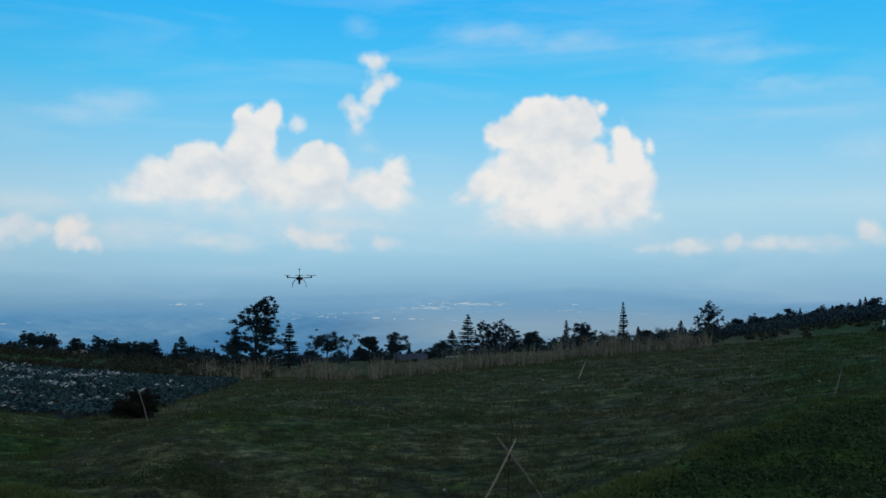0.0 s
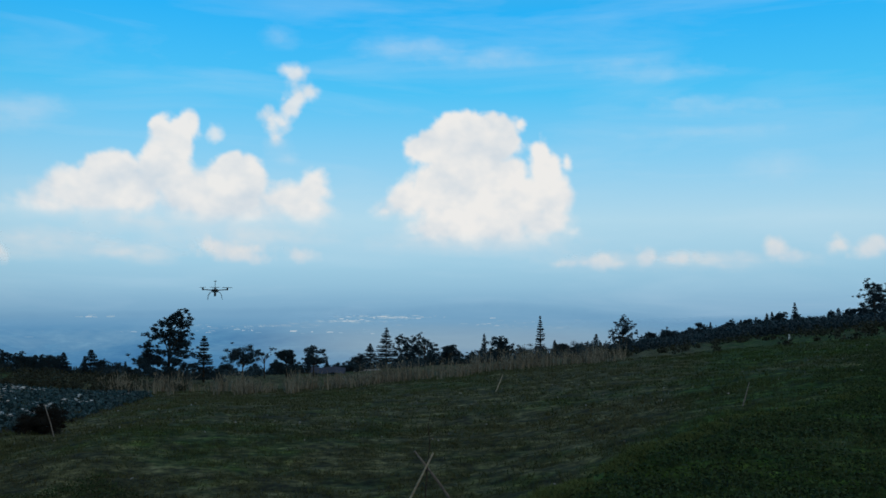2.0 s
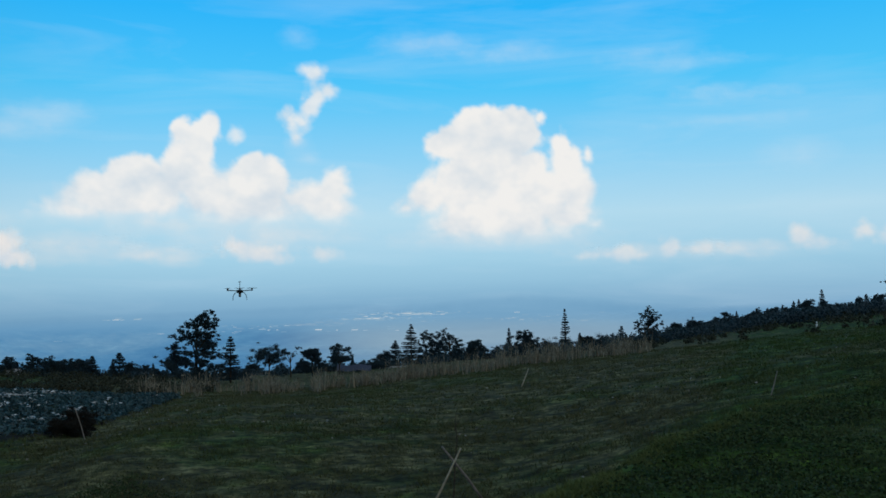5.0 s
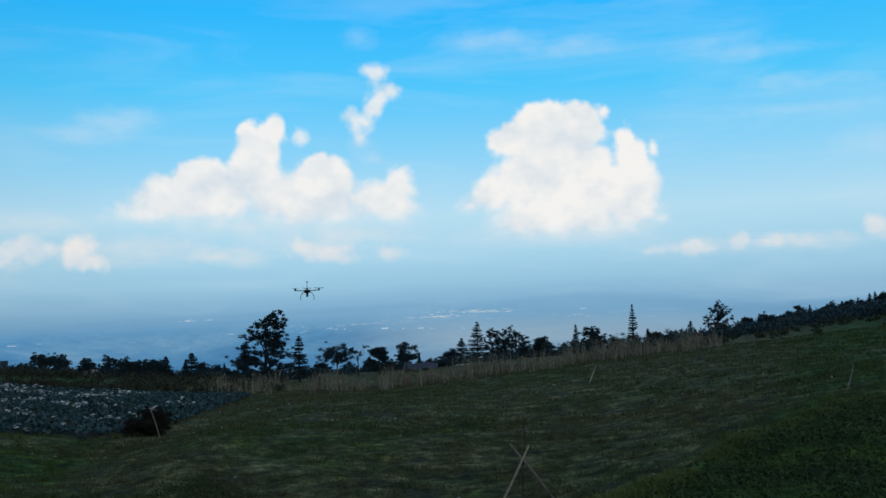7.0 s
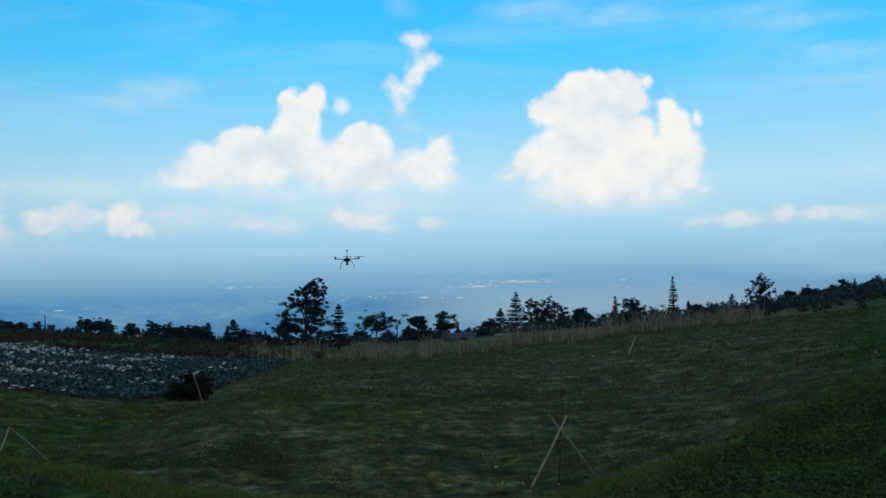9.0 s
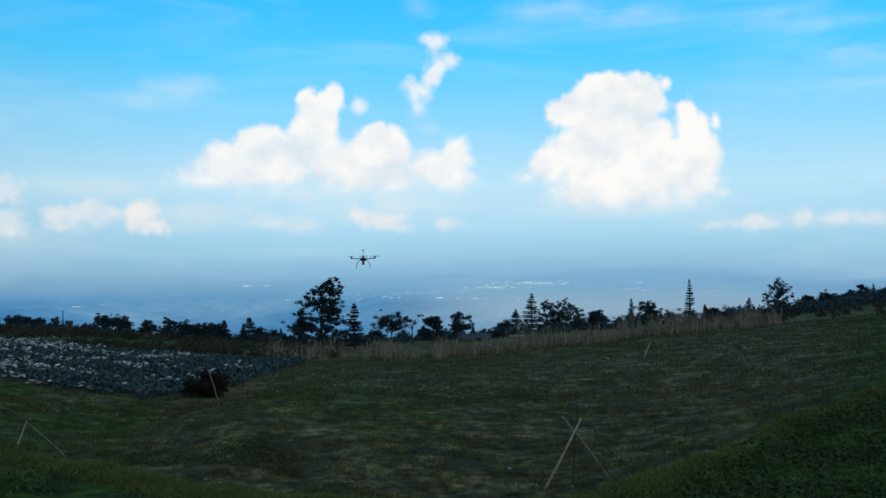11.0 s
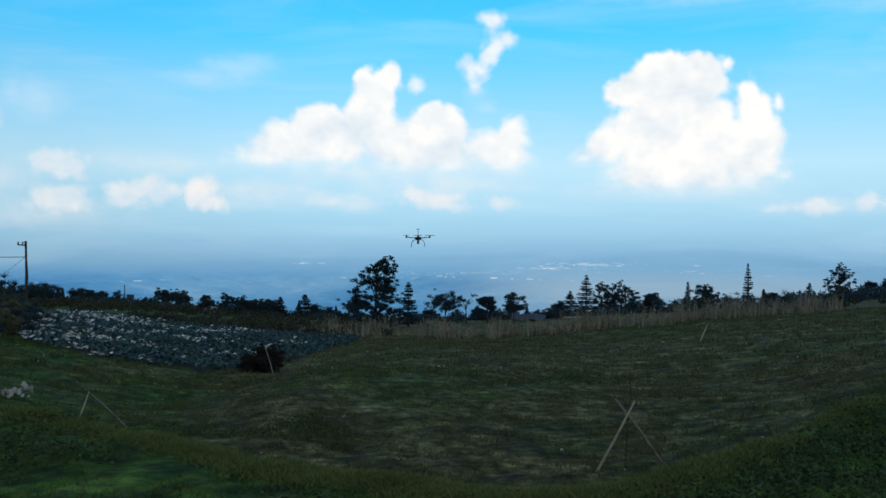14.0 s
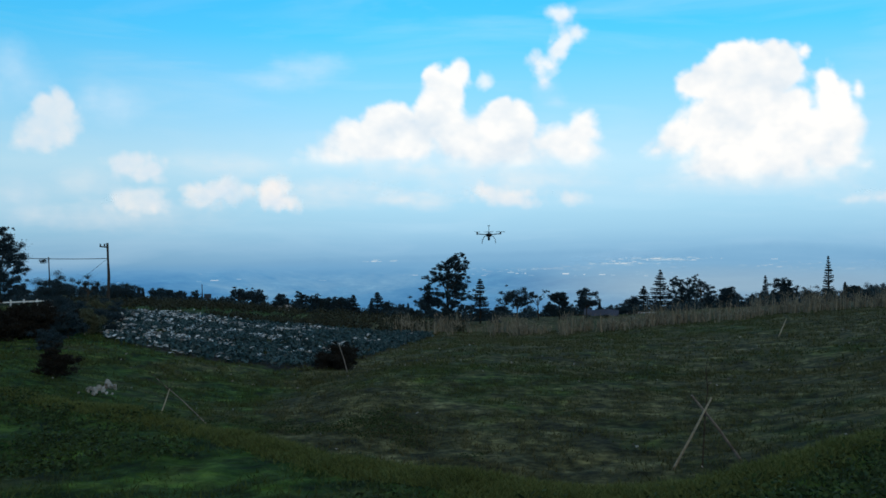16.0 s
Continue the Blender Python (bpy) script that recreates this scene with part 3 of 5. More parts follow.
# ---- clouds ----
def cloud(style, thick, lobes):
    """A heap of vapour far off over the valley: lobes of bearing, elevation and half sizes in degrees."""
    L = np.array(lobes)
    pad = 1.1 if style != "wisp" else 1.3
    step = 0.085 if style != "wisp" else 0.12
    az = np.arange((L[:, 0] - L[:, 2]).min() - pad, (L[:, 0] + L[:, 2]).max() + pad, step)
    el = np.arange((L[:, 1] - L[:, 3]).min() - pad, (L[:, 1] + L[:, 3]).max() + pad, step)
    A, Ev = np.meshgrid(az, el)
    D = np.full(A.shape, -9.0)
    for a, e, ra, re_ in L:
        q = np.sqrt(((A - a) / ra) ** 2 + ((Ev - e) / re_) ** 2)
        D = np.logaddexp(D * 7, (1 - q) * min(ra, re_) * 7) / 7
    flat = list(zip(A.ravel(), Ev.ravel()))
    big = np.array([sum(w * abs(noise.noise(Vector((a * q, e * q * 1.1, z)))) for q, w, z in ((0.62, 1.0, 3.1), (1.3, 0.50, 7.7), (2.7, 0.22, 1.3), (5.6, 0.08, 5.9)))
                    for a, e in flat]).reshape(A.shape) - 0.26
    small = np.array([noise.fractal(Vector((a * 2.2, e * 2.2, 8.4)), 0.9, 2.1, 3) for a, e in flat]).reshape(A.shape)
    base = (L[:, 1] - L[:, 3]).min()
    if style == "cumulus":
        D = D + big * 0.52 + small * 0.04 + (0.10 if thick > 0.98 else 0.22)
        tall = np.clip((Ev - base) / ((L[:, 1] + L[:, 3]).max() - base), 0, 1)
        alpha = np.clip((D + 0.06) / (0.42 + 1.5 * (1 - thick) + 1.1 * (1 - tall) ** 3), 0, 1)
        low = np.clip((Ev - base + 0.2) / 1.9, 0, 1)
        alpha = alpha * (0.15 + 0.85 * low * low * (3 - 2 * low))
    elif style == "small":
        thick = min(thick * (1.2 if L[:, 0].mean() < 20 else 0.95), 0.9)
        D = D + big * 0.50 + small * 0.08 + 0.10
        alpha = np.clip((D + 0.06) / 0.62, 0, 1)
    else:
        streak = np.array([noise.fractal(Vector((a * 0.8, e * 3.0, 5.5)), 0.8, 2.0, 5) for a, e in flat]).reshape(A.shape)
        D = D + streak * 0.16
        alpha = np.clip((D + 0.32) / (0.5 + 1.0 * L[:, 3].max()), 0, 1)
    rim = np.minimum.reduce([A - az[0], az[-1] - A, Ev - el[0], el[-1] - Ev])
    alpha = alpha * alpha * (3 - 2 * alpha) * thick * np.clip(rim / 0.6, 0, 1)
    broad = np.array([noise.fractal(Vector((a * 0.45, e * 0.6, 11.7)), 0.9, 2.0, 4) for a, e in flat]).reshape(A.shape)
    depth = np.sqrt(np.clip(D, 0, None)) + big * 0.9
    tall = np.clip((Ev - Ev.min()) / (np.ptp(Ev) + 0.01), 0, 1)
    # painted light and shade: paler towards the top, varied by broad noise
    glow_tone = np.clip(0.60 + 0.34 * tall + 0.62 * broad + 0.22 * big + 0.03 * small - (1 - thick) * 4.0 * (style == "cumulus"), 0, 1)
    R = 4350 - 70 * np.clip(depth, 0, 3)
    a, e = np.radians(A), np.radians(Ev)
    P = np.stack([-np.sin(a) * np.cos(e) * R, np.cos(a) * np.cos(e) * R, EYE + np.sin(e) * R], -1).reshape(-1, 3)
    ny, nx = A.shape
    idx = np.arange(nx * ny).reshape(ny, nx)
    keep = (np.maximum.reduce([alpha[:-1, :-1], alpha[1:, :-1], alpha[1:, 1:], alpha[:-1, 1:]]) > 0.02)
    F = np.stack([idx[:-1, :-1], idx[:-1, 1:], idx[1:, 1:], idx[1:, :-1]], -1)[keep]
    used = np.unique(F)
    remap = np.zeros(nx * ny, int)
    remap[used] = np.arange(len(used))
    label, mat = {"cumulus": ("tall white sunlit cumulus cloud over the valley", M_CLOUD), "small": ("small ragged pale cloud low over the valley", M_CLOUD_LOW),
                  "wisp": ("thin faint veil of cloud in blue sky", M_WISP)}[style]
    if style == "wisp" and L[:, 1].mean() < 6.5:
        label, mat = "soft pale band of haze cloud over the valley", M_CLOUD_LOW
    if style == "small" and L[:, 1].mean() > 8:
        label, mat = "ragged white cloud plume in blue sky", M_CLOUD
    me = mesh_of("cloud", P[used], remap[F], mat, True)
    for name, data in (("thickness", alpha), ("glow_tone", glow_tone)):
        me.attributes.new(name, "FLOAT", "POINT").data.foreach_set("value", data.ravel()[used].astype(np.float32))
    return tagged(new("cloud", me), label, "cloud", group="clouds", kind="structure")


cloud("cumulus", 1.0, [(-5.95, 9.50, 2.29, 2.03), (-7.73, 9.78, 1.70, 1.54), (-3.58, 9.20, 1.05, 0.92), (-9.38, 10.75, 0.24, 0.36), (-6.32, 6.58, 3.79, 2.48), (-9.34, 5.94, 2.03, 1.70), (-9.15, 7.79, 0.85, 0.98), (-2.76, 6.16, 1.47, 1.11), (-1.42, 5.53, 0.85, 0.49), (-10.89, 7.70, 0.98, 1.50), (-10.73, 9.07, 0.39, 0.65), (-12.21, 8.47, 0.20, 0.36), (-11.33, 6.28, 1.31, 1.50), (-10.85, 4.83, 1.96, 1.11), (-12.55, 4.24, 0.85, 0.39), (-6.27, 4.46, 4.05, 1.50), (-4.06, 4.25, 1.63, 0.98), (-8.81, 4.04, 2.62, 1.05)])
cloud("cumulus", 0.97, [(10.75, 9.40, 0.74, 1.05), (10.14, 10.31, 0.46, 0.69), (11.58, 9.87, 0.46, 0.62), (14.32, 7.32, 1.50, 1.27), (15.38, 6.20, 2.94, 1.44), (17.70, 5.40, 1.90, 0.78), (13.23, 6.22, 1.63, 1.50), (11.93, 7.57, 0.92, 1.44), (11.27, 8.40, 0.88, 1.11), (10.89, 7.21, 1.18, 1.31), (7.39, 7.11, 1.77, 1.63), (8.20, 6.01, 2.88, 1.70), (10.40, 6.45, 1.44, 1.37), (6.85, 5.07, 3.27, 0.98), (9.10, 4.88, 1.96, 0.78), (2.92, 6.72, 0.88, 1.14), (4.07, 6.07, 1.83, 1.11), (3.27, 5.25, 1.63, 1.11)])
cloud("small", 0.72, [(4.08, 13.49, 0.73, 0.52), (3.22, 12.46, 0.69, 0.52), (3.82, 12.13, 0.55, 0.52), (4.38, 11.47, 0.59, 0.58), (5.48, 10.86, 0.64, 0.47), (4.80, 10.55, 0.59, 0.42), (5.19, 9.82, 0.36, 0.42)])
cloud("wisp", 0.4, [(5.10, 9.35, 0.75, 0.62), (4.45, 8.60, 0.65, 0.45)])
cloud("small", 0.6, [(8.67, 9.91, 0.39, 0.42)])
cloud("small", 0.59, [(7.61, 3.04, 1.80, 0.52), (8.44, 3.37, 0.98, 0.46), (6.78, 2.81, 1.31, 0.39)])
cloud("small", 0.45, [(3.61, 2.82, 0.85, 0.46)])
cloud("wisp", 0.35, [(12.03, 2.66, 1.31, 0.39), (13.65, 2.97, 1.31, 0.46)])
cloud("wisp", 0.35, [(16.83, 3.78, 2.29, 0.39), (18.38, 3.61, 1.31, 0.33)])
cloud("small", 0.59, [(20.97, 3.60, 0.72, 0.72), (20.80, 2.82, 1.11, 0.52)])
cloud("small", 0.51, [(23.72, 3.74, 0.78, 0.72), (24.65, 3.38, 0.85, 0.59), (23.07, 3.32, 0.65, 0.46)])
cloud("small", 0.51, [(-14.35, 2.65, 0.85, 0.52), (-13.26, 2.48, 1.31, 0.26)])
cloud("small", 0.51, [(-16.77, 2.86, 0.59, 0.52)])
cloud("small", 0.51, [(-18.88, 2.81, 0.59, 0.33), (-18.10, 2.71, 0.46, 0.20)])
cloud("small", 0.59, [(-23.97, 3.19, 0.52, 0.65), (-24.63, 2.79, 0.72, 0.39)])
cloud("wisp", 0.35, [(-20.40, 2.70, 1.96, 0.39)])
cloud("small", 0.51, [(-27.27, 3.37, 0.52, 0.52), (-29.19, 3.34, 0.72, 0.59), (-28.58, 3.13, 0.65, 0.39)])
cloud("wisp", 0.4, [(19.16, 10.59, 2.29, 0.72), (20.96, 9.69, 1.96, 0.52), (18.09, 10.91, 1.31, 0.46)])
cloud("wisp", 0.35, [(-2.13, 15.05, 2.29, 0.65), (-3.80, 15.15, 1.96, 0.52)])
cloud("wisp", 0.28, [(-8.12, 14.58, 1.96, 0.52), (-7.46, 14.35, 2.94, 0.39)])
cloud("wisp", 0.22, [(4.97, 15.46, 1.11, 0.72)])
cloud("wisp", 0.28, [(-20.53, 11.34, 2.94, 0.33), (-19.30, 11.73, 1.31, 0.26)])
cloud("wisp", 0.25, [(-17.65, 13.39, 2.94, 0.39), (-15.77, 13.96, 2.29, 0.29)])
cloud("wisp", 0.22, [(-19.88, 9.94, 3.60, 0.23)])
cloud("wisp", 0.25, [(-23.93, 7.85, 2.29, 0.98)])
cloud("small", 0.62, [(33.12, 7.69, 1.18, 1.18), (33.56, 6.75, 1.63, 1.11), (34.06, 6.11, 1.31, 0.65)])
cloud("wisp", 0.42, [(35.43, 10.04, 1.63, 1.96), (34.55, 9.16, 1.63, 1.31), (36.48, 8.65, 1.63, 1.31)])
cloud("wisp", 0.4, [(30.03, 8.19, 1.96, 1.31), (31.20, 8.46, 0.98, 1.31)])
cloud("small", 0.75, [(28.76, 5.04, 1.24, 0.52), (29.64, 4.86, 0.72, 0.59), (28.40, 4.45, 1.18, 0.59)])
cloud("small", 0.6, [(28.86, 2.77, 1.50, 0.78), (28.29, 2.99, 1.11, 0.59)])
cloud("small", 0.6, [(25.39, 3.08, 1.11, 0.85), (24.16, 3.47, 0.85, 0.65)])
cloud("small", 0.75, [(21.14, 3.32, 0.78, 0.85), (20.80, 2.74, 1.11, 0.46)])
cloud("wisp", 0.3, [(26.12, 5.12, 1.63, 0.59), (23.64, 4.80, 2.94, 0.78)])
cloud("wisp", 0.3, [(31.64, 3.85, 1.96, 0.98), (34.67, 2.08, 1.63, 0.65), (34.99, 3.04, 1.96, 0.98)])
cloud("wisp", 0.38, [(6.79, 4.05, 5.56, 0.85), (12.06, 4.64, 4.90, 0.72)])
cloud("wisp", 0.35, [(-7.18, 3.57, 6.21, 0.65)])
cloud("wisp", 0.3, [(17.44, 3.06, 7.85, 0.72)])
cloud("wisp", 0.28, [(-18.25, 2.58, 7.19, 0.52)])
cloud("wisp", 0.3, [(29.89, 1.96, 6.54, 0.98)])


# ---- trees ----
LABELS = {
    "broad": ("tree", "dark broadleaf tree with an uneven crown", "tree"),
    "bush": ("bush", "dense dark green bush on the hillside", "bush"),
    "fir": ("conifer", "dark cone-shaped conifer with tiered branches", "conifer"),
    "norfolk": ("conifer", "slender tall conifer with open whorls of branches", "conifer"),
    "umbrella": ("tree", "small tree with a bare trunk and layered crown", "tree"),
    "scraggy": ("tree", "sparse thin tree with a few leaf tufts", "tree"),
    "spiky": ("yucca", "spiky yucca-like plant with upright leaf rosettes", "plant"),
    "tall": ("tree", "tall dark tree with ragged stepped branches", "tree"),
}


def ripple(q):
    """A cheap irregular wave in space, about -1 to 1."""
    x, y, z = q[:, 0] * 3.1, q[:, 1] * 3.1, q[:, 2] * 3.1
    return (np.sin(x + 1.7 * np.sin(y * 0.8 + 0.6)) + np.sin(y * 1.1 + 1.9 * np.sin(z * 0.9)) + np.sin(z * 1.2 + 1.6 * np.sin(x * 0.7 + 2.1))) / 3


def clumped(centres, radii, per, leaf, gap=-0.42):
    pts = []
    sprays = [(np.asarray(c) + rng.normal(0, 0.85, 3) * r * (1, 1, 0.65), r * rng.uniform(0.18, 0.55)) for c, r in zip(centres, radii) for _ in range(8)]
    for c, r in sprays:
        k = int(np.clip(per * 0.6 * (r / leaf) ** 2, 18, 520))
        d = rng.normal(size=(k, 3))
        d /= np.linalg.norm(d, axis=1, keepdims=True)
        reach = rng.uniform(0.02, 1, (k, 1)) ** 0.5 * 1.15
        stray = rng.random((k, 1)) < 0.45
        p = np.asarray(c) + d * np.where(stray, reach * rng.uniform(1.1, 2.0, (k, 1)), reach) * r * (1.1, 1.1, 0.7)
        fq = 1.15 / max(r, 0.05)
        pts.append(p[ripple(p * fq) > gap])
    return leaf_arrays(np.concatenate(pts), leaf, leaf * 0.6)


def trunk_mesh(h, r, limbs, lean=0.03):
    bm = bmesh.new()
    x, y = rng.normal(0, lean * h, 2)
    pts = [(0, 0, -0.3), (0, 0, 0.05 * h), (x * 0.3, y * 0.3, 0.4 * h), (x * 0.8, y * 0.8, 0.75 * h), (x, y, h)]
    tube(bm, pts, [r * 1.5, r * 1.1, r * 0.8, r * 0.45, r * 0.12], 7)
    for z0, end in limbs:
        s = Vector((x * z0 / h * 0.8, y * z0 / h * 0.8, z0))
        e = Vector(end)
        mid = s.lerp(e, 0.5) + Vector((0, 0, 0.08 * (e - s).length))
        tube(bm, [s, mid, e], [r * 0.5, r * 0.3, r * 0.1], 5)
    return bm


def build_tree(kind, at, h, w, pale=False, crown_points=None, murky=False, group=""):
    name, label, cat = LABELS[kind]
    if pale:
        label = label.replace("dark", "greyish pale")
    ob = thing(name, at, label, cat, group)
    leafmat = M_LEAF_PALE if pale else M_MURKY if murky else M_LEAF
    leaf = 0.007 * h + 0.038
    if kind in ("fir", "norfolk"):
        part("trunk", trunk_mesh(h * 0.97, 0.022 * h, [], 0.004), M_BARK, ob)
        tiers = int(22 if kind == "fir" else 21)
        pts, dirs = [], []
        for i in range(tiers):
            u = (i + rng.uniform(0.2, 0.8)) / tiers
            z = h * (0.06 + 0.94 * u) if kind == "fir" else h * (0.10 + 0.9 * u)
            reach = 0.5 * w * ((1 - u) ** 0.85 + 0.05) if kind == "fir" else 0.5 * w * (0.35 + 0.65 * (1 - u)) * (1 - u ** 5)
            for k in range(9 if kind == "fir" else 7):
                a = rng.uniform(0, math.tau)
                ln = reach * rng.uniform(0.65, 1.12)
                m = int(34 + 75 * ln)
                s = rng.uniform(0.08, 1, m)
                rise = (0.10 if kind == "fir" else 0.22) * ln
                pts.append(np.stack([math.cos(a) * ln * s, math.sin(a) * ln * s, z + rise * s * s - 0.05 * ln * s], 1) + rng.normal(0, 0.012 * h ** 0.5, (m, 3)))
        pts = np.concatenate(pts)
        v, f = leaf_arrays(pts, 0.013 * h + 0.065, 0.006 * h + 0.028, 0.4)
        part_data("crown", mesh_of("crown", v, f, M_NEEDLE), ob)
        return ob
    if kind == "spiky":
        limbs = [(h * 0.35, (w * 0.4, 0, h * 0.62)), (h * 0.4, (-w * 0.42, 0.1, h * 0.66)), (h * 0.3, (0.15 * w, 0.3, h * 0.5))]
        part("trunk", trunk_mesh(h * 0.85, 0.03 * h, limbs), M_BARK, ob)
        heads = [(0, 0, h * 0.85)] + [e for _, e in limbs] + [(-0.1 * w, 0, h * 0.6)]
        b = np.repeat(np.array(heads), 40, 0)
        v, f = blades(b, 0.2 * h, 0.03, 0.7)
        part_data("crown", mesh_of("crown", v, f, M_NEEDLE), ob)
        return ob
    if kind == "bush":
        n = int(13 + 3 * w)
        cs = np.stack([rng.uniform(-0.42, 0.42, n) * w, rng.uniform(-0.35, 0.35, n) * w, rng.uniform(0.1, 0.72, n) * h], 1)
        cs[:, 2] *= 1 - 0.5 * (np.abs(cs[:, 0]) / (0.5 * w)) ** 2
        rs = rng.uniform(0.16, 0.30, n) * min(w, h * 1.3)
        cs = np.vstack([cs, [(0, 0, h * 0.72)]])
        rs = np.r_[rs, 0.24 * min(w, h)]
        part("trunk", trunk_mesh(h * 0.6, 0.03 * h, [(h * 0.2, (w * 0.25, 0.1, h * 0.5)), (h * 0.2, (-w * 0.25, -0.1, h * 0.5))]), M_BARK, ob)
        v, f = clumped(cs, rs, 120, leaf, -0.5)
        part_data("crown", mesh_of("crown", v, f, leafmat), ob)
        return ob
    if crown_points is not None:
        cs = np.array([(p[0] * w, rng.uniform(-0.25, 0.25) * w, p[1] * h) for p in crown_points])
        rs = np.array([p[2] * w for p in crown_points])
    elif kind == "umbrella":
        n = 11
        z = rng.uniform(0.5, 0.93, n)
        cs = np.stack([rng.uniform(-0.38, 0.38, n) * w, rng.uniform(-0.3, 0.3, n) * w, z * h], 1)
        rs = rng.uniform(0.14, 0.22, n) * w
    elif kind == "scraggy":
        n = 7
        cs = np.stack([rng.uniform(-0.45, 0.45, n) * w, rng.uniform(-0.3, 0.3, n) * w, rng.uniform(0.72, 0.97, n) * h], 1)
        rs = rng.uniform(0.06, 0.12, n) * w
    elif kind == "tall":
        n = 22
        u = np.linspace(0.22, 0.96, n)
        cs = np.stack([rng.uniform(-0.42, 0.42, n) * w * (1.05 - u * 0.75), rng.uniform(-0.3, 0.3, n) * w * (1.1 - u), u * h], 1)
        rs = rng.uniform(0.11, 0.19, n) * w
    else:
        lobes = []
        for _ in range(int(rng.integers(5, 9))):
            u = rng.uniform(0.28, 0.86)
            lobes.append((rng.uniform(-0.40, 0.40) * (1.15 - u * 0.75), rng.uniform(-0.3, 0.3), u))
        lobes.append((rng.uniform(-0.12, 0.12), 0.0, 0.9))
        cs = np.array([(lx * w + rng.normal(0, 0.085 * w), ly * w + rng.normal(0, 0.08 * w), lz * h + rng.normal(0, 0.05 * h)) for lx, ly, lz in lobes for _ in range(6)]
                      + [(rng.uniform(-0.3, 0.3) * w, rng.uniform(-0.2, 0.2) * w, rng.uniform(0.1, 0.45) * h) for _ in range(9)])
        cs[:, 2] = np.minimum(cs[:, 2], 0.95 * h)
        rs = rng.uniform(0.06, 0.13, len(cs)) * w
    limbs = [(min(c[2] * 0.62, h * 0.6), tuple(c)) for c in cs[:: max(1, len(cs) // 9)]]
    part("trunk", trunk_mesh(h * 0.86, 0.022 * h, limbs), M_BARK, ob)
    v, f = clumped(cs, rs, 120, leaf)
    part_data("crown", mesh_of("crown", v, f, leafmat), ob)
    return ob


def tree_at(kind, az, el, r, w, **more):
    w *= {"fir": 1.35, "norfolk": 1.1, "bush": 1.1, "spiky": 1.0}.get(kind, 1.15)
    base = on_ground(az, r)
    top = EYE + r * math.tan(radians(el))
    return build_tree(kind, base, max(top - base.z, 0.9), w, group="trees behind the pasture", **more)


# the big leaning tree by the dry stalks
LAYERED = [(0.06, 0.96, 0.05), (0.0, 0.90, 0.08), (0.12, 0.86, 0.08), (-0.14, 0.82, 0.08), (0.22, 0.78, 0.08), (0.03, 0.77, 0.10), (-0.26, 0.71, 0.09), (0.34, 0.68, 0.08), (0.08, 0.67, 0.12),
           (-0.10, 0.62, 0.11), (-0.42, 0.59, 0.08), (0.26, 0.58, 0.10), (0.44, 0.55, 0.07), (-0.24, 0.52, 0.10), (0.06, 0.51, 0.12), (0.32, 0.46, 0.09), (-0.38, 0.44, 0.08), (-0.08, 0.42, 0.11),
           (0.16, 0.36, 0.10), (-0.22, 0.32, 0.09), (0.02, 0.26, 0.10), (0.22, 0.22, 0.10), (-0.2, 0.15, 0.14), (0.15, 0.10, 0.16), (-0.05, 0.10, 0.16)]
COLUMN = [(-0.20, 0.96, 0.06), (-0.26, 0.88, 0.09), (-0.12, 0.86, 0.08), (0.04, 0.82, 0.09), (-0.30, 0.78, 0.09), (0.16, 0.76, 0.09), (-0.10, 0.72, 0.12), (0.30, 0.66, 0.09), (0.08, 0.64, 0.12), (-0.30, 0.62, 0.10),
          (-0.16, 0.54, 0.13), (0.22, 0.52, 0.13), (0.04, 0.44, 0.14), (-0.32, 0.44, 0.11), (0.36, 0.40, 0.11), (-0.20, 0.34, 0.14), (0.16, 0.32, 0.15), (0.0, 0.22, 0.16), (-0.34, 0.20, 0.13), (0.34, 0.20, 0.14),
          (-0.15, 0.10, 0.15), (0.18, 0.09, 0.15)]
BIG = [(0.27, 0.95, 0.06), (0.20, 0.91, 0.08), (0.08, 0.87, 0.08), (0.27, 0.87, 0.07), (-0.04, 0.80, 0.09), (0.12, 0.79, 0.10), (0.28, 0.77, 0.08), (-0.20, 0.72, 0.08),
       (0.02, 0.69, 0.11), (0.20, 0.66, 0.10), (0.37, 0.65, 0.08), (-0.36, 0.62, 0.08), (-0.17, 0.60, 0.10), (0.08, 0.55, 0.12), (0.32, 0.53, 0.11), (-0.44, 0.50, 0.08), (-0.28, 0.46, 0.10),
       (-0.06, 0.44, 0.12), (0.18, 0.40, 0.12), (0.39, 0.39, 0.10), (-0.36, 0.34, 0.11), (-0.14, 0.30, 0.13), (0.12, 0.26, 0.13), (0.34, 0.24, 0.13), (-0.40, 0.20, 0.12), (-0.16, 0.15, 0.14), (0.10, 0.12, 0.14), (0.36, 0.11, 0.13)]
BIG = BIG + [(x + rng.uniform(-0.11, 0.11), z + rng.uniform(-0.06, 0.04), s * rng.uniform(0.4, 0.65)) for x, z, s in BIG for _ in range(3)]
BIG = [(x, z, s * 0.88) for x, z, s in BIG]
tree_at("broad", 11.0, -0.3, 76, 3.5, crown_points=BIG)
tree_at("tall", 36.06, 1.35, 62, 3.3, crown_points=[(x, z, q * 1.2) for x, z, q in LAYERED])
tree_at("bush", 33.10, -1.38, 75, 2.74)
tree_at("spiky", 31.56, -1.33, 70, 1.81)
tree_at("bush", 29.78, -1.74, 78, 2.02)
tree_at("fir", 28.85, -2.25, 95, 0.89)
tree_at("bush", 27.61, -2.66, 100, 2.12)
tree_at("broad", 26.57, -2.41, 100, 1.29)
tree_at("bush", 24.06, -2.82, 100, 3.53)
tree_at("tall", 23.23, -2.31, 95, 1.79, crown_points=LAYERED)
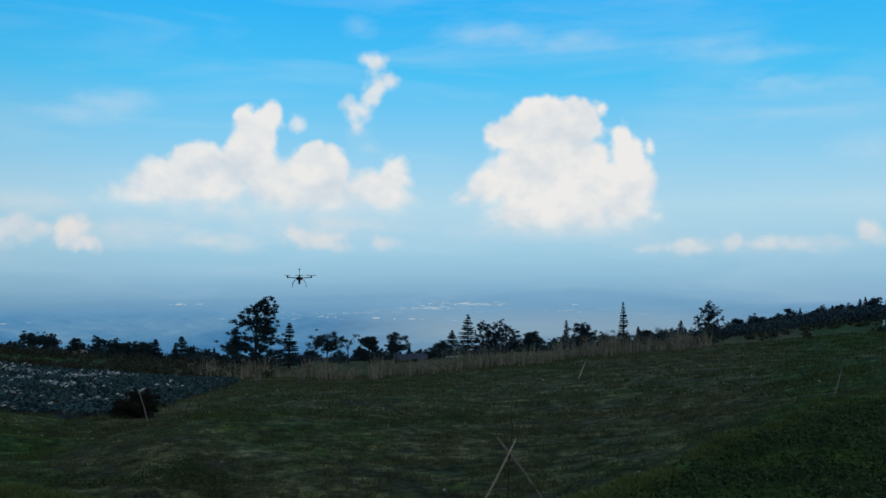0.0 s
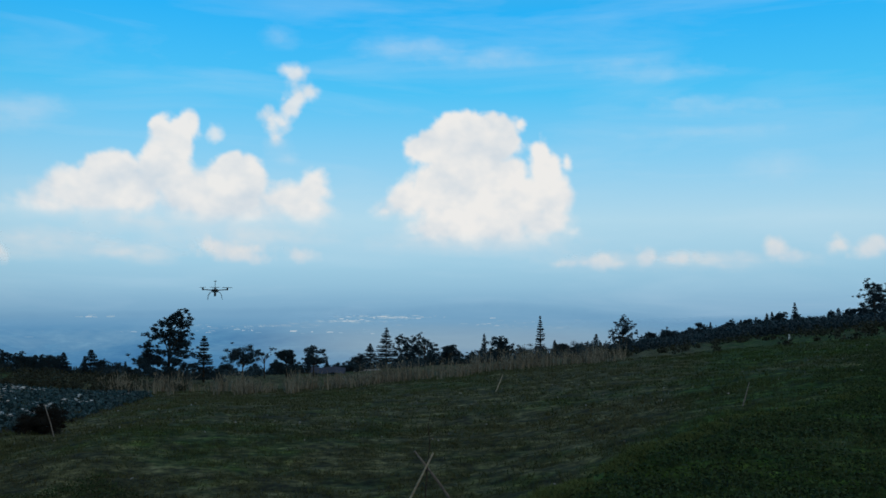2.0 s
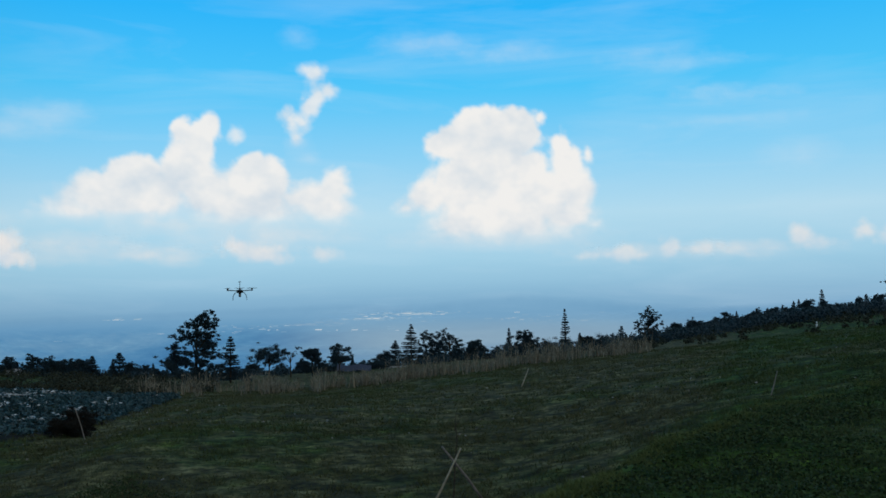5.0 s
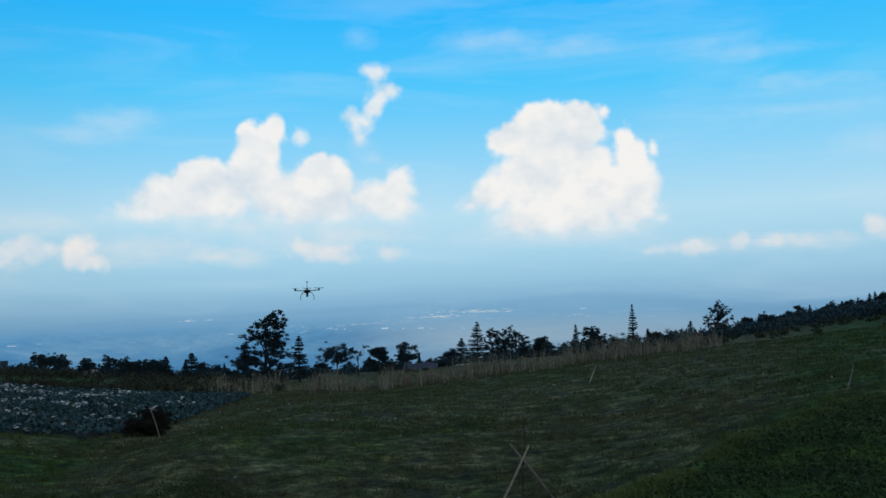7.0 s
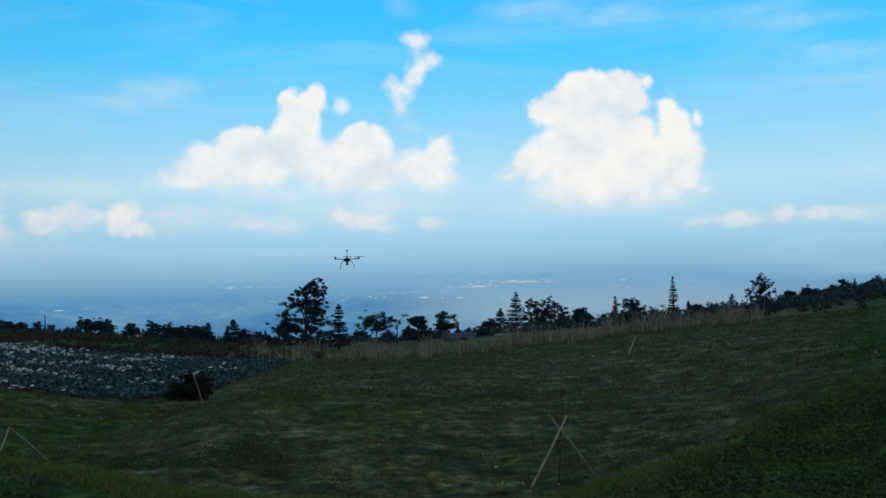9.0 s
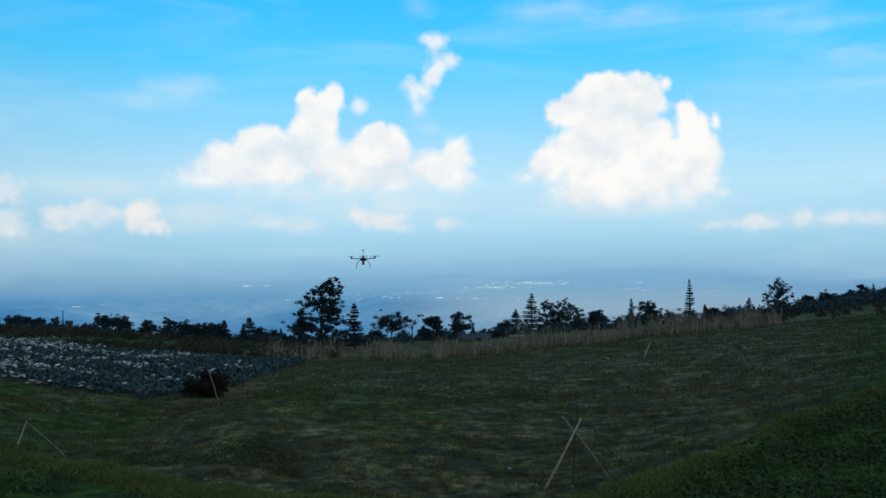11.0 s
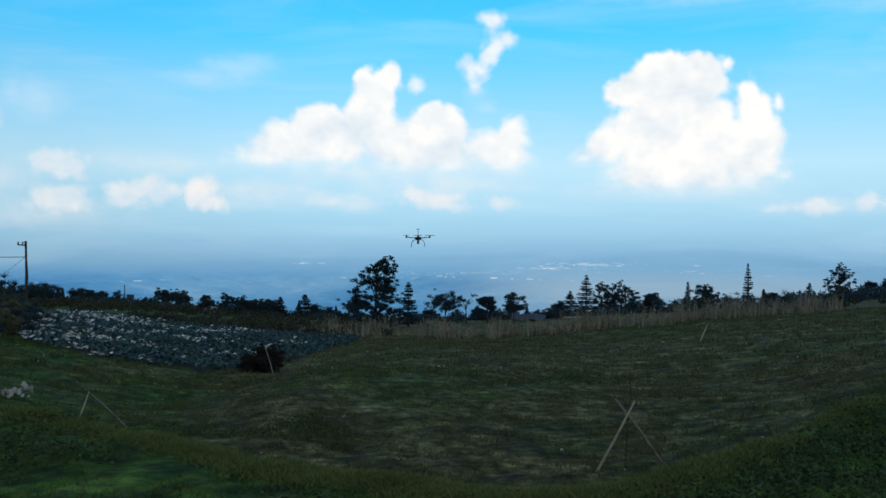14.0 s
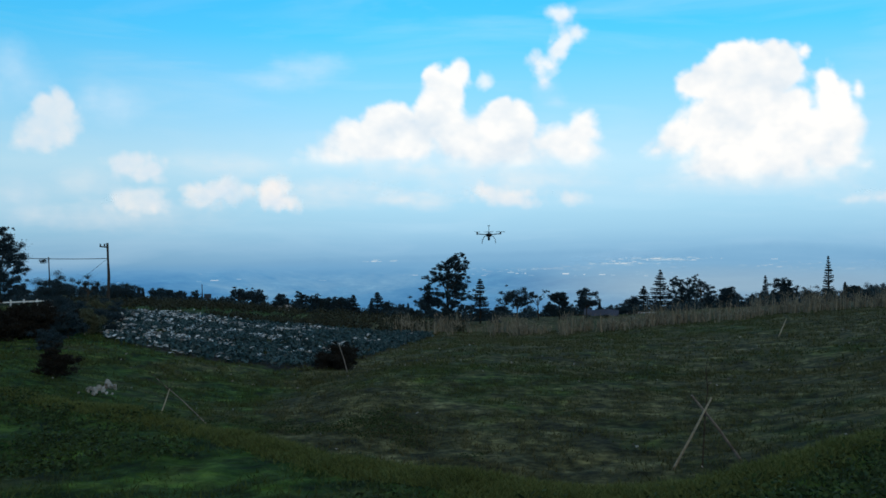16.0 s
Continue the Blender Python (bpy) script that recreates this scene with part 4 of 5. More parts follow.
tree_at("tall", 22.20, -2.33, 95, 1.68, crown_points=LAYERED)
tree_at("fir", 20.96, -2.62, 92, 1.62)
tree_at("broad", 19.45, -2.58, 90, 2.12, crown_points=COLUMN)
tree_at("broad", 18.37, -3.02, 95, 2.46)
tree_at("broad", 17.29, -2.86, 92, 2.38, crown_points=COLUMN)
tree_at("fir", 16.61, -2.74, 90, 1.38)
tree_at("fir", 15.19, -2.61, 86, 1.92)
tree_at("bush", 14.13, -3.48, 95, 2.79)
tree_at("bush", 13.07, -3.57, 95, 2.57)
tree_at("fir", 9.06, -1.85, 78, 1.65)
tree_at("bush", 8.20, -3.77, 80, 0.66)
tree_at("umbrella", 6.87, -2.48, 82, 1.93)
tree_at("scraggy", 5.61, -2.55, 84, 1.78)
tree_at("broad", 4.37, -2.72, 84, 2.08)
tree_at("umbrella", 2.77, -2.58, 84, 1.58)
tree_at("bush", 3.46, -3.54, 95, 3.35)
tree_at("bush", 0.78, -3.46, 90, 2.96)
tree_at("fir", -0.53, -2.36, 100, 1.88)
tree_at("fir", -1.48, -1.41, 98, 2.19)
tree_at("broad", -2.69, -1.82, 100, 2.71, crown_points=COLUMN)
tree_at("broad", -3.75, -1.77, 98, 2.54, crown_points=COLUMN)
tree_at("broad", -5.38, -2.48, 95, 1.90)
tree_at("bush", -4.69, -2.85, 100, 2.94)
tree_at("bush", -6.99, -2.73, 100, 2.71)
tree_at("norfolk", -7.30, -1.71, 110, 1.16)
tree_at("broad", -8.28, -2.03, 108, 2.92)
tree_at("bush", -9.55, -2.59, 110, 2.20)
tree_at("norfolk", -10.61, -0.64, 115, 1.49)
tree_at("bush", -10.54, -2.46, 113, 2.66)
tree_at("broad", -11.87, -2.29, 115, 1.76)
tree_at("bush", -12.92, -2.46, 115, 3.38)
tree_at("fir", -13.88, -1.70, 125, 1.62)
tree_at("bush", -13.00, -2.23, 120, 3.53)
tree_at("tall", -15.44, -0.59, 105, 2.6, crown_points=LAYERED)
tree_at("bush", -17.02, -1.86, 125, 2.94)
tree_at("bush", -16.40, -2.18, 118, 3.19)
tree_at("broad", -18.23, -1.42, 112, 2.64, crown_points=COLUMN)
tree_at("bush", -19.37, -1.31, 130, 2.75)
tree_at("bush", -20.11, -1.39, 135, 3.18)
tree_at("bush", -20.88, -1.31, 140, 3.62)
tree_at("bush", -21.65, -1.13, 145, 3.41)
tree_at("fir", -22.04, -0.81, 150, 1.41)
tree_at("bush", -22.60, -0.99, 150, 3.88)
tree_at("fir", -23.44, -0.43, 155, 1.19)
tree_at("fir", -23.71, -0.33, 155, 1.09)
tree_at("bush", -24.26, -0.76, 152, 4.11)
tree_at("umbrella", -24.24, -0.34, 158, 1.30)
tree_at("fir", -24.92, 0.20, 158, 1.30)
tree_at("bush", -25.57, -0.65, 155, 4.56)
tree_at("bush", -26.37, -0.62, 150, 4.06)
tree_at("fir", -27.17, -0.11, 150, 1.41)
tree_at("bush", -27.90, -0.39, 145, 3.92)
tree_at("broad", -28.98, 1.52, 120, 3.25, crown_points=COLUMN)
tree_at("broad", -29.96, 1.27, 125, 3.68, crown_points=COLUMN)
tree_at("bush", -30.21, 0.10, 115, 4.06)


# the rest of the wood: smaller trees between the tall ones
for i in range(30):
    az = 35.0 - i * 0.78 + rng.uniform(-0.3, 0.3)
    r = rng.uniform(92, 108)
    kind = ("broad", "fir", "bush", "broad", "umbrella")[int(rng.integers(5))]
    h = rng.uniform(1.1, 2.0)
    build_tree(kind, on_ground(az, r), h, h * (0.5 if kind == "fir" else rng.uniform(0.75, 1.1)), group="trees behind the pasture")
for i in range(34):
    az = -15.5 - i * 0.52 + rng.uniform(-0.25, 0.25)
    r = rng.uniform(118, 158)
    kind = ("broad", "fir", "broad", "broad", "bush")[int(rng.integers(5))]
    h = rng.uniform(1.2, 2.2)
    build_tree(kind, on_ground(az, r), h, h * (0.42 if kind == "fir" else rng.uniform(0.8, 1.2)), group="trees behind the pasture")
for i in range(16):
    az = 9.0 - i * 1.45 + rng.uniform(-0.4, 0.4)
    r = rng.uniform(96, 116)
    kind = ("broad", "fir", "bush", "broad")[int(rng.integers(4))]
    h = rng.uniform(1.1, 2.0)
    build_tree(kind, on_ground(az, r), h, h * (0.5 if kind == "fir" else rng.uniform(0.8, 1.1)), group="trees behind the pasture")


# ---- stuff that nobody could count ----
def scattered(n, az0, az1, r0, r1):
    a = rng.uniform(az0, az1, n)
    r = np.sqrt(rng.uniform(r0 * r0, r1 * r1, n))
    return a, r


def ground_points(a, r):
    x, y = -np.sin(np.radians(a)) * r, np.cos(np.radians(a)) * r
    z = heights(a, r) + np.array([bumps(p, q) for p, q in zip(x, y)])
    return np.stack([x, y, z], 1)


def patchy(p, scale, cut, seed=0.0):
    return np.array([noise.fractal(Vector((q[0] * scale, q[1] * scale, seed)), 0.8, 2, 4) > cut for q in p])


# short pasture grass, in tufts
pieces, lush = [], []
for n, r0, r1, hh, ww, rad in ((8000, 4.5, 13, 0.055, 0.007, 0.12), (12000, 12, 30, 0.085, 0.012, 0.20), (14000, 28, 62, 0.11, 0.024, 0.28)):
    a, r = scattered(n, -38, 42, r0, r1)
    p = ground_points(a, r)
    p = p[patchy(p, 0.8, -0.22 if r0 > 5 else -0.45)]
    tall = np.repeat(rng.uniform(0.4, 1.5, len(p)), 13)
    p = np.repeat(p, 13, 0)
    p[:, :2] += rng.normal(0, rad * 0.7, (len(p), 2))
    p[:, 2] -= 0.02
    lush.append(np.repeat(np.repeat(lushness(np.degrees(np.arctan2(-p[::13, 0], p[::13, 1])), np.hypot(p[::13, 0], p[::13, 1])), 13), 3))
    pieces.append(blades(p, hh * tall * rng.uniform(0.5, 1.2, len(p)), ww, 0.6))
off, V, F = 0, [], []
for v, f in pieces:
    V.append(v)
    F.append(f + off)
    off += len(v)
turf = mesh_of("grass", np.concatenate(V), np.concatenate(F), M_GRASS)
give(turf, "lush", np.concatenate(lush))
tagged(new("grass", turf), "short patchy green and straw-coloured pasture grass", "grass", kind="stuff")

# longer yellowish grass on the crest of the near bank
a = rng.uniform(-30, 42, 30000)
r = EYE / np.tan(np.radians(DIP_EDGE(a))) + rng.normal(0.0, 0.24, len(a))
p = ground_points(a, r)
p = np.repeat(p[patchy(p, 0.7, -0.55, 9.0)], 4, 0)
p[:, :2] += rng.normal(0, 0.05, (len(p), 2))
v, f = blades(p, 0.045, 0.0045, 0.9)
tagged(new("crest_grass", mesh_of("crest_grass", v, f, M_CREST)), "longer yellow-green grass along the crest of the bank", "grass", kind="stuff")

# leafy ground cover on the near bank
a, r = scattered(24000, -36, 7, 5.5, 19)
keep = r < EYE / np.tan(np.radians(DIP_EDGE(a))) - 0.45 + rng.normal(0, 0.25, len(a))
p = ground_points(a[keep], r[keep])
p = p[patchy(p, 0.6, -0.30, 4.0)]
p = np.repeat(p, 5, 0) + np.c_[rng.normal(0, 0.09, (len(p) * 5, 2)), rng.uniform(-0.01, 0.06, len(p) * 5)]
v, f = leaf_arrays(p, 0.046, 0.024, 0.5)
tagged(new("groundcover", mesh_of("groundcover", v, f, M_COVER)), "low broad-leaved weeds covering the near bank", "weeds", kind="stuff")

a, r = scattered(15000, -40, -15, 12, 46)
edge_r = EYE / np.tan(np.radians(DIP_EDGE(a)))
p = ground_points(a, r)
p = p[(a < -25.5 - np.abs(r - 24) * 0.15) | (r < edge_r - 0.6)]
p = p[patchy(p, 0.4, -0.25, 12.0)]
p = np.repeat(p, 6, 0) + np.c_[rng.normal(0, 0.16, (len(p) * 6, 2)), rng.uniform(-0.01, 0.09, len(p) * 6)]
v, f = leaf_arrays(p, 0.062, 0.030, 0.6)
tagged(new("groundcover", mesh_of("groundcover", v, f, M_COVER)), "dark green weeds covering the rising slope", "weeds", kind="stuff")

a, r = scattered(20000, 9, 43, 5.5, 22)
p = ground_points(a, r)
p = p[patchy(p, 0.5, 0.20, 21.0)]
p = np.repeat(p, 6, 0) + np.c_[rng.normal(0, 0.09, (len(p) * 6, 2)), rng.uniform(-0.01, 0.07, len(p) * 6)]
v, f = leaf_arrays(p, 0.045, 0.024, 0.5)
tagged(new("groundcover", mesh_of("groundcover", v, f, M_COVER)), "dark green weeds in patches on the near bank", "weeds", kind="stuff")

# row of dry stalks along the far edge of the pasture
a, r = scattered(260, -15.5, 14.6, 56.5, 64)
p = ground_points(a, r)
p = p[patchy(p, 0.35, -0.18, 2.0)]
tuft = rng.uniform(0.55, 1.5, len(p))
p, tuft = np.repeat(p, 12, 0), np.repeat(tuft, 12)
p[:, :2] += rng.normal(0, 0.20, (len(p), 2))
hs = tuft * rng.uniform(0.45, 1.1, len(p))
v1, f1 = blades(p, hs, 0.030, 0.16)
q = np.repeat(p, 2, 0)
q[:, 2] += np.repeat(hs, 2) * rng.uniform(0.25, 0.9, len(q))
v2, f2 = blades(q, 0.22, 0.022, 1.0)
tagged(new("dry_stalks", mesh_of("dry_stalks", np.concatenate([v1, v2]), np.concatenate([f1, f2 + len(v1)]), M_STALK)),
       "row of tall dry straw-coloured stalks along the pasture", "stalks", kind="stuff")


def thicket(name, label, n, az0, az1, r0, r1, hmin, hmax, mat, cut=-0.2, leaf=0.28, seed=0.0, per=46):
    a, r = scattered(n, az0, az1, r0, r1)
    p = ground_points(a, r)
    p = p[patchy(p, 0.09, cut, seed)]
    hs = rng.uniform(hmin, hmax, len(p))
    pts = np.repeat(p, per, 0)
    d = rng.normal(size=pts.shape)
    d /= np.linalg.norm(d, axis=1, keepdims=True)
    hh = np.repeat(hs, per)[:, None]
    pts = pts + d * hh * rng.uniform(0.3, 1.0, (len(pts), 1)) * (0.75, 0.75, 0.5) + np.c_[np.zeros((len(pts), 2)), hh * 0.42]
    v, f = leaf_arrays(pts, leaf, leaf * 0.6)
    return tagged(new(name, mesh_of(name, v, f, mat)), label, "scrub", kind="stuff")


thicket("scrub", "brownish scrub between the vegetable field and the trees", 560, 10, 33, 60, 90, 0.4, 0.95, M_SCRUB, -0.25, 0.17, 0.0, 60)
thicket("scrub", "dark ragged scrub along the far edge of the vegetable field", 240, 12.5, 25, 58.5, 65, 0.22, 0.55, M_SCRUB, -0.2, 0.13, 8.0, 70)
thicket("scrub", "brown and green scrub on the rising slope", 600, -33, -14, 58, 135, 0.3, 0.9, M_SCRUB, -0.1, 0.2, 3.0, 56)
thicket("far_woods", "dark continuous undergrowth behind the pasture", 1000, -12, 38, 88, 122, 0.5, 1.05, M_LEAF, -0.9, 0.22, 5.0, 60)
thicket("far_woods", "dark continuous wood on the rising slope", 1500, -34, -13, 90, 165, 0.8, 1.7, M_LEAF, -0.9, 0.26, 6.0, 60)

# pale dead leaves and scraps lying about the pasture
a, r = scattered(420, -32, 38, 13, 50)
p = ground_points(a, r) + (0, 0, 0.05)
v, f = leaf_arrays(p, 0.09, 0.05, 0.3)
tagged(new("dead_leaves", mesh_of("dead_leaves", v, f, M_STONE)), "scattered pale dead leaves on the pasture", "leaves", kind="stuff")

# vegetable field: beds, plants and torn pale film
a, r = scattered(12000, 12, 30.6, 31, 60)
ok = in_field(a, r)
p = ground_points(a[ok], r[ok])
row = p[:, 0] * 0.5 + p[:, 1] * 0.866
p = p[np.abs((row / 0.9) % 1 - 0.5) < 0.26][:2600]
n = len(p)
c = np.repeat(p, 14, 0)
ang = rng.uniform(0, math.tau, 14 * n)
outw = np.stack([np.cos(ang), np.sin(ang), rng.uniform(0.2, 1.0, 14 * n)], 1) * rng.uniform(0.4, 1.2, (14 * n, 1))
c = c + outw * 0.16 + (0, 0, 0.05)
v, f = leaf_arrays(c, 0.15, 0.10, 0.6)
tagged(new("cabbages", mesh_of("cabbages", v, f, M_CABBAGE)), "rows of blue-green cabbage plants in a tilled field", "cabbages", kind="stuff")
a, r = scattered(9000, 13, 30.6, 31, 60)
ok = in_field(a, r)
p = ground_points(a[ok], r[ok])
w8 = np.array([noise.fractal(Vector((q[0] * 0.3, q[1] * 0.3, 7)), 0.8, 2, 4) for q in p]) + (np.degrees(np.arctan2(-p[:, 0], p[:, 1])) - 23) * 0.04
row = p[:, 0] * 0.5 + p[:, 1] * 0.866
p = p[(w8 > 0.17) & (np.abs((row / 0.9) % 1 - 0.5) > 0.22)] + (0, 0, 0.17)
p = p + rng.normal(0, 0.05, p.shape)
p = np.repeat(p, 2, 0) + np.c_[rng.normal(0, 0.12, (2 * len(p), 2)), rng.normal(0, 0.02, 2 * len(p))]
v, f = leaf_arrays(p, 0.22, 0.08, 0.15)
tagged(new("mulch_film", mesh_of("mulch_film", v, f, M_FILM)), "torn strips of pale plastic mulch between the plants", "plastic film", kind="stuff")


# ---- single things of the pasture ----
def rod(name, a, b, r0, r1, mat, parent, label=""):
    bm = bmesh.new()
    a, b = Vector(a), Vector(b)
    mid = a.lerp(b, 0.5) + Vector((0.012, 0.01, 0.008)) * (b - a).length
    tube(bm, [a, mid, b], [r0, (r0 + r1) / 2, r1], 7)
    return part(name, bm, mat, parent, label)


# crossed stakes tied to a thin upright
base, r0 = sight(-3.75, -12.6)
stakes = thing("crossed_stakes", base, "pale and dark wooden stakes crossed and tied in the pasture", "stakes")
P = lambda az, el, r: up_at(az, el, r) - base
foot_a, foot_b = sight(-2.0, -12.85)[0] - base, sight(-5.95, -12.1)[0] - base
rod("stake", foot_a - Vector((0, 0, 0.05)), P(-4.3, -8.7, r0), 0.023, 0.017, M_STICK, stakes, "pale weathered wooden stake")
rod("stake", foot_b - Vector((0, 0, 0.05)), P(-3.2, -8.6, r0 - 0.1), 0.026, 0.020, M_STICK_DARK, stakes, "dark wooden stake")
bm = bmesh.new()
tube(bm, [(0, 0, -0.05), P(-3.95, -9.6, r0), P(-4.1, -8.2, r0 + 0.05), P(-4.0, -7.2, r0 + 0.05), P(-4.12, -6.5, r0 + 0.08)], [0.015, 0.012, 0.010, 0.007, 0.004], 6)
part("upright", bm, M_BARK, stakes, "thin dark sapling stem")
for az, el, z0 in ((-4.35, -6.9, -7.4), (-3.75, -7.2, -7.7), (-4.4, -7.7, -8.1)):
    rod("twig", P(-4.05, z0, r0 + 0.05), P(az, el, r0 + 0.1), 0.005, 0.003, M_BARK, stakes)
bm = bmesh.new()
disc(bm, 0.04, 0.05, Matrix.Translation(P(-3.85, -9.65, r0)), 10)
part("tie", bm, M_WIRE, stakes, "dark cord tie")

# brushwood tripod at the foot of the bank
base, r0 = sight(27.9, -9.7)
brush = thing("brush_tripod", base, "leaning pale stick propping bare dark branches", "stakes")
rod("stick", (0, 0, -0.05), up_at(27.2, -7.9, r0 + 0.2) - base, 0.015, 0.011, M_STICK, brush, "pale stick")
rod("branch", on_ground(25.2, r0) - base, up_at(27.9, -7.3, r0 + 0.4) - base, 0.012, 0.006, M_STICK_DARK, brush, "bare dark branch")
for da, el in ((27.6, -6.7), (28.4, -7.3), (26.7, -7.0), (28.8, -6.4), (26.4, -7.6)):
    rod("twig", up_at(27.25, -7.95, r0 + 0.2) - base, up_at(da, el, r0 + 0.3) - base, 0.006, 0.003, M_BARK, brush)

# dark clump with its leaning stake, at the corner of the field
spot_c, r0 = sight(17.6, -7.1)
tagged(build_tree("bush", spot_c, r0 * 0.027, r0 * 0.029, murky=True), "dark low bush at the corner of the field")
foot, r1 = sight(16.95, -7.4)
stake = thing("stake", foot, "thin pale stake leaning against a dark bush", "stake")
rod("shaft", (0, 0, -0.05), up_at(17.5, -5.6, r1 + 0.1) - foot, 0.016, 0.012, M_STICK_DARK, stake)
foot, r1 = sight(18.15, -7.0)
stake = thing("stake", foot, "short pale stake beside a dark bush", "stake")
rod("shaft", (0, 0, -0.05), (-0.1, 0, 0.32), 0.02, 0.015, M_STICK, stake)

# single stakes out in the pasture
foot, r1 = sight(-7.92, -5.17)
stake = thing("stake", foot, "pale leaning wooden stake standing in the pasture", "stake")
rod("shaft", (0, 0, -0.1), up_at(-8.4, -4.15, r1 + 0.2) - foot, 0.03, 0.02, M_STICK, stake)
foot, r1 = sight(-22.0, -5.75)
stake = thing("stake", foot, "dark leaning stick on the green bank", "stake")
rod("shaft", (0, 0, -0.1), up_at(-22.45, -4.3, r1 + 0.1) - foot, 0.016, 0.009, M_STICK_DARK, stake)

# dark stump overgrown by leaves, and the heap of pale stones beside it
foot, r1 = sight(33.3, -7.0)
tagged(build_tree("bush", foot, r1 * 0.040, r1 * 0.025, murky=True), "dark upright overgrown stump in the grass")
base, r0 = sight(30.75, -8.0)
heap = thing("stone_heap", base, "small heap of pale grey stones in grass", "stones")
for i in range(24):
    bm = bmesh.new()
    bmesh.ops.create_icosphere(bm, subdivisions=2, radius=1)
    s = rng.uniform(0.025, 0.065)
    for v in bm.verts:
        v.co *= 1 + 0.38 * noise.noise(v.co * 1.7 + Vector((i * 3.1, 0, 0)))
    ax, ay = rng.normal(0, 0.24, 2)
    az_ = 0.05 + 0.26 * math.exp(-(ax * ax + ay * ay) * 14) * rng.uniform(0.2, 1)
    bmesh.ops.transform(bm, matrix=pose(ax, ay, az_, *rng.uniform(0, 180, 3)) @ Matrix.Diagonal((s * 1.3, s, s * 0.75, 1)), verts=bm.verts)
    part("stone", bm, M_STONE, heap)

# utility poles, their cable and the white rail fence
def utility_pole(az, r, el_top, radius, arm):
    b = on_ground(az, r)
    h = EYE + r * math.tan(radians(el_top)) - b.z
    ob = thing("utility_pole", b, "dark wooden utility pole beside the vegetable field" if arm else "thin dark post beyond the field", "pole")
    rod("shaft", (0, 0, -0.4), (0, 0, h), radius * 1.2, radius * 0.8, M_POLE, ob)
    if arm:
        bm = bmesh.new()
        box(bm, (0.62, 0.08, 0.08), pose(-0.24, 0, h - 0.25, 0, 6, 0), 0.01)
        part("crossarm", bm, M_POLE, ob)
        for dx in (-0.5, -0.2):
            bm = bmesh.new()
            disc(bm, 0.05, 0.16, pose(dx, 0, h - 0.12), 10)
            part("insulator", bm, M_METAL, ob)
    return ob, b + Vector((0, 0, h))


pole, pole_top = utility_pole(30.5, 66, 0.43, 0.10, True)
thin, thin_top = utility_pole(33.57, 90, -0.33, 0.07, False)
post, post_top = utility_pole(25.35, 98, -2.0, 0.06, False)
bm = bmesh.new()
box(bm, (0.75, 0.06, 0.45), pose(0.6, 0, 0.9), 0.01)
sign = thing("sign_board", on_ground(25.35, 98) , "small dark board beside a thin post", "sign")
part("panel", bm, M_SIGN, sign)
bm = bmesh.new()
tube(bm, [(0.6, 0, -0.1), (0.6, 0, 0.9)], [0.03, 0.03], 6)
part("leg", bm, M_POLE, sign)


def cable(a, b, sag, label, thick=0.022):
    bm = bmesh.new()
    a, b = Vector(a), Vector(b)
    pts = [a.lerp(b, t / 14) - Vector((0, 0, sag * 4 * (t / 14) * (1 - t / 14))) for t in range(15)]
    tube(bm, pts, [thick] * 15, 5)
    me = bpy.data.meshes.new("power_cable")
    bm.to_mesh(me)
    bm.free()
    me.materials.append(M_WIRE)
    return tagged(new("power_cable", me), label, "cable")


hang = pole_top - Vector((0, 0, 1.0))
cable(hang, up_at(41.5, 0.3, 60), 0.25, "black power cable hung from a utility pole")
cable(hang, on_ground(33.2, 69) + Vector((0, 0, 0.5)), 0.05, "thin black stay wire of a utility pole", 0.010)

fence = thing("rail_fence", on_ground(34.5, 58), "white painted rail fence above a dark hedge", "fence")
fb = fence.location
tops = [up_at(38.8 - i * 0.66, -2.78 + 0.012 * abs(i - 3), 58 - 0.1 * i) - fb for i in range(10)]
for i, p in enumerate(tops):
    g = on_ground(38.8 - i * 0.66, 58 - 0.1 * i) - fb
    bm = bmesh.new()
    box(bm, (0.07, 0.07, max(p.z - g.z, 0.4) + 0.26), Matrix.Translation((p.x, p.y, (p.z + 0.08 + g.z - 0.18) / 2)), 0.008)
    part("post", bm, M_WHITE, fence)
for p, q in zip(tops, tops[1:]):
    for dz in (0.0, -0.30):
        bm = bmesh.new()
        d = q - p
        box(bm, (d.length, 0.04, 0.07), Matrix.Translation(p.lerp(q, 0.5) + Vector((0, -0.05, dz))) @ d.to_track_quat("X", "Z").to_matrix().to_4x4(), 0.006)
        part("rail", bm, M_WHITE, fence)

for i in range(8):
    az = 39.0 - i * 0.78
    foot, r = sight(az, -4.75)
    tagged(build_tree("bush", foot, r * 0.036, r * 0.030, murky=True, group="hedge below the fence"), "dark trimmed hedge bush below the white fence")
for az, el, tall, wide in ((32.6, -4.9, 0.032, 0.022), (31.7, -4.7, 0.030, 0.024), (30.9, -4.6, 0.026, 0.022), (32.2, -4.2, 0.028, 0.026), (31.2, -4.0, 0.024, 0.024),
                           (30.3, -4.2, 0.020, 0.018), (32.9, -3.8, 0.022, 0.026), (30.6, -3.6, 0.016, 0.022), (33.6, -5.4, 0.020, 0.020)):
    foot, r = sight(az, el)
    tagged(build_tree("bush", foot, r * tall, r * wide, pale=(az in (31.7, 31.2))), "tangled green shrub beside the vegetable field")


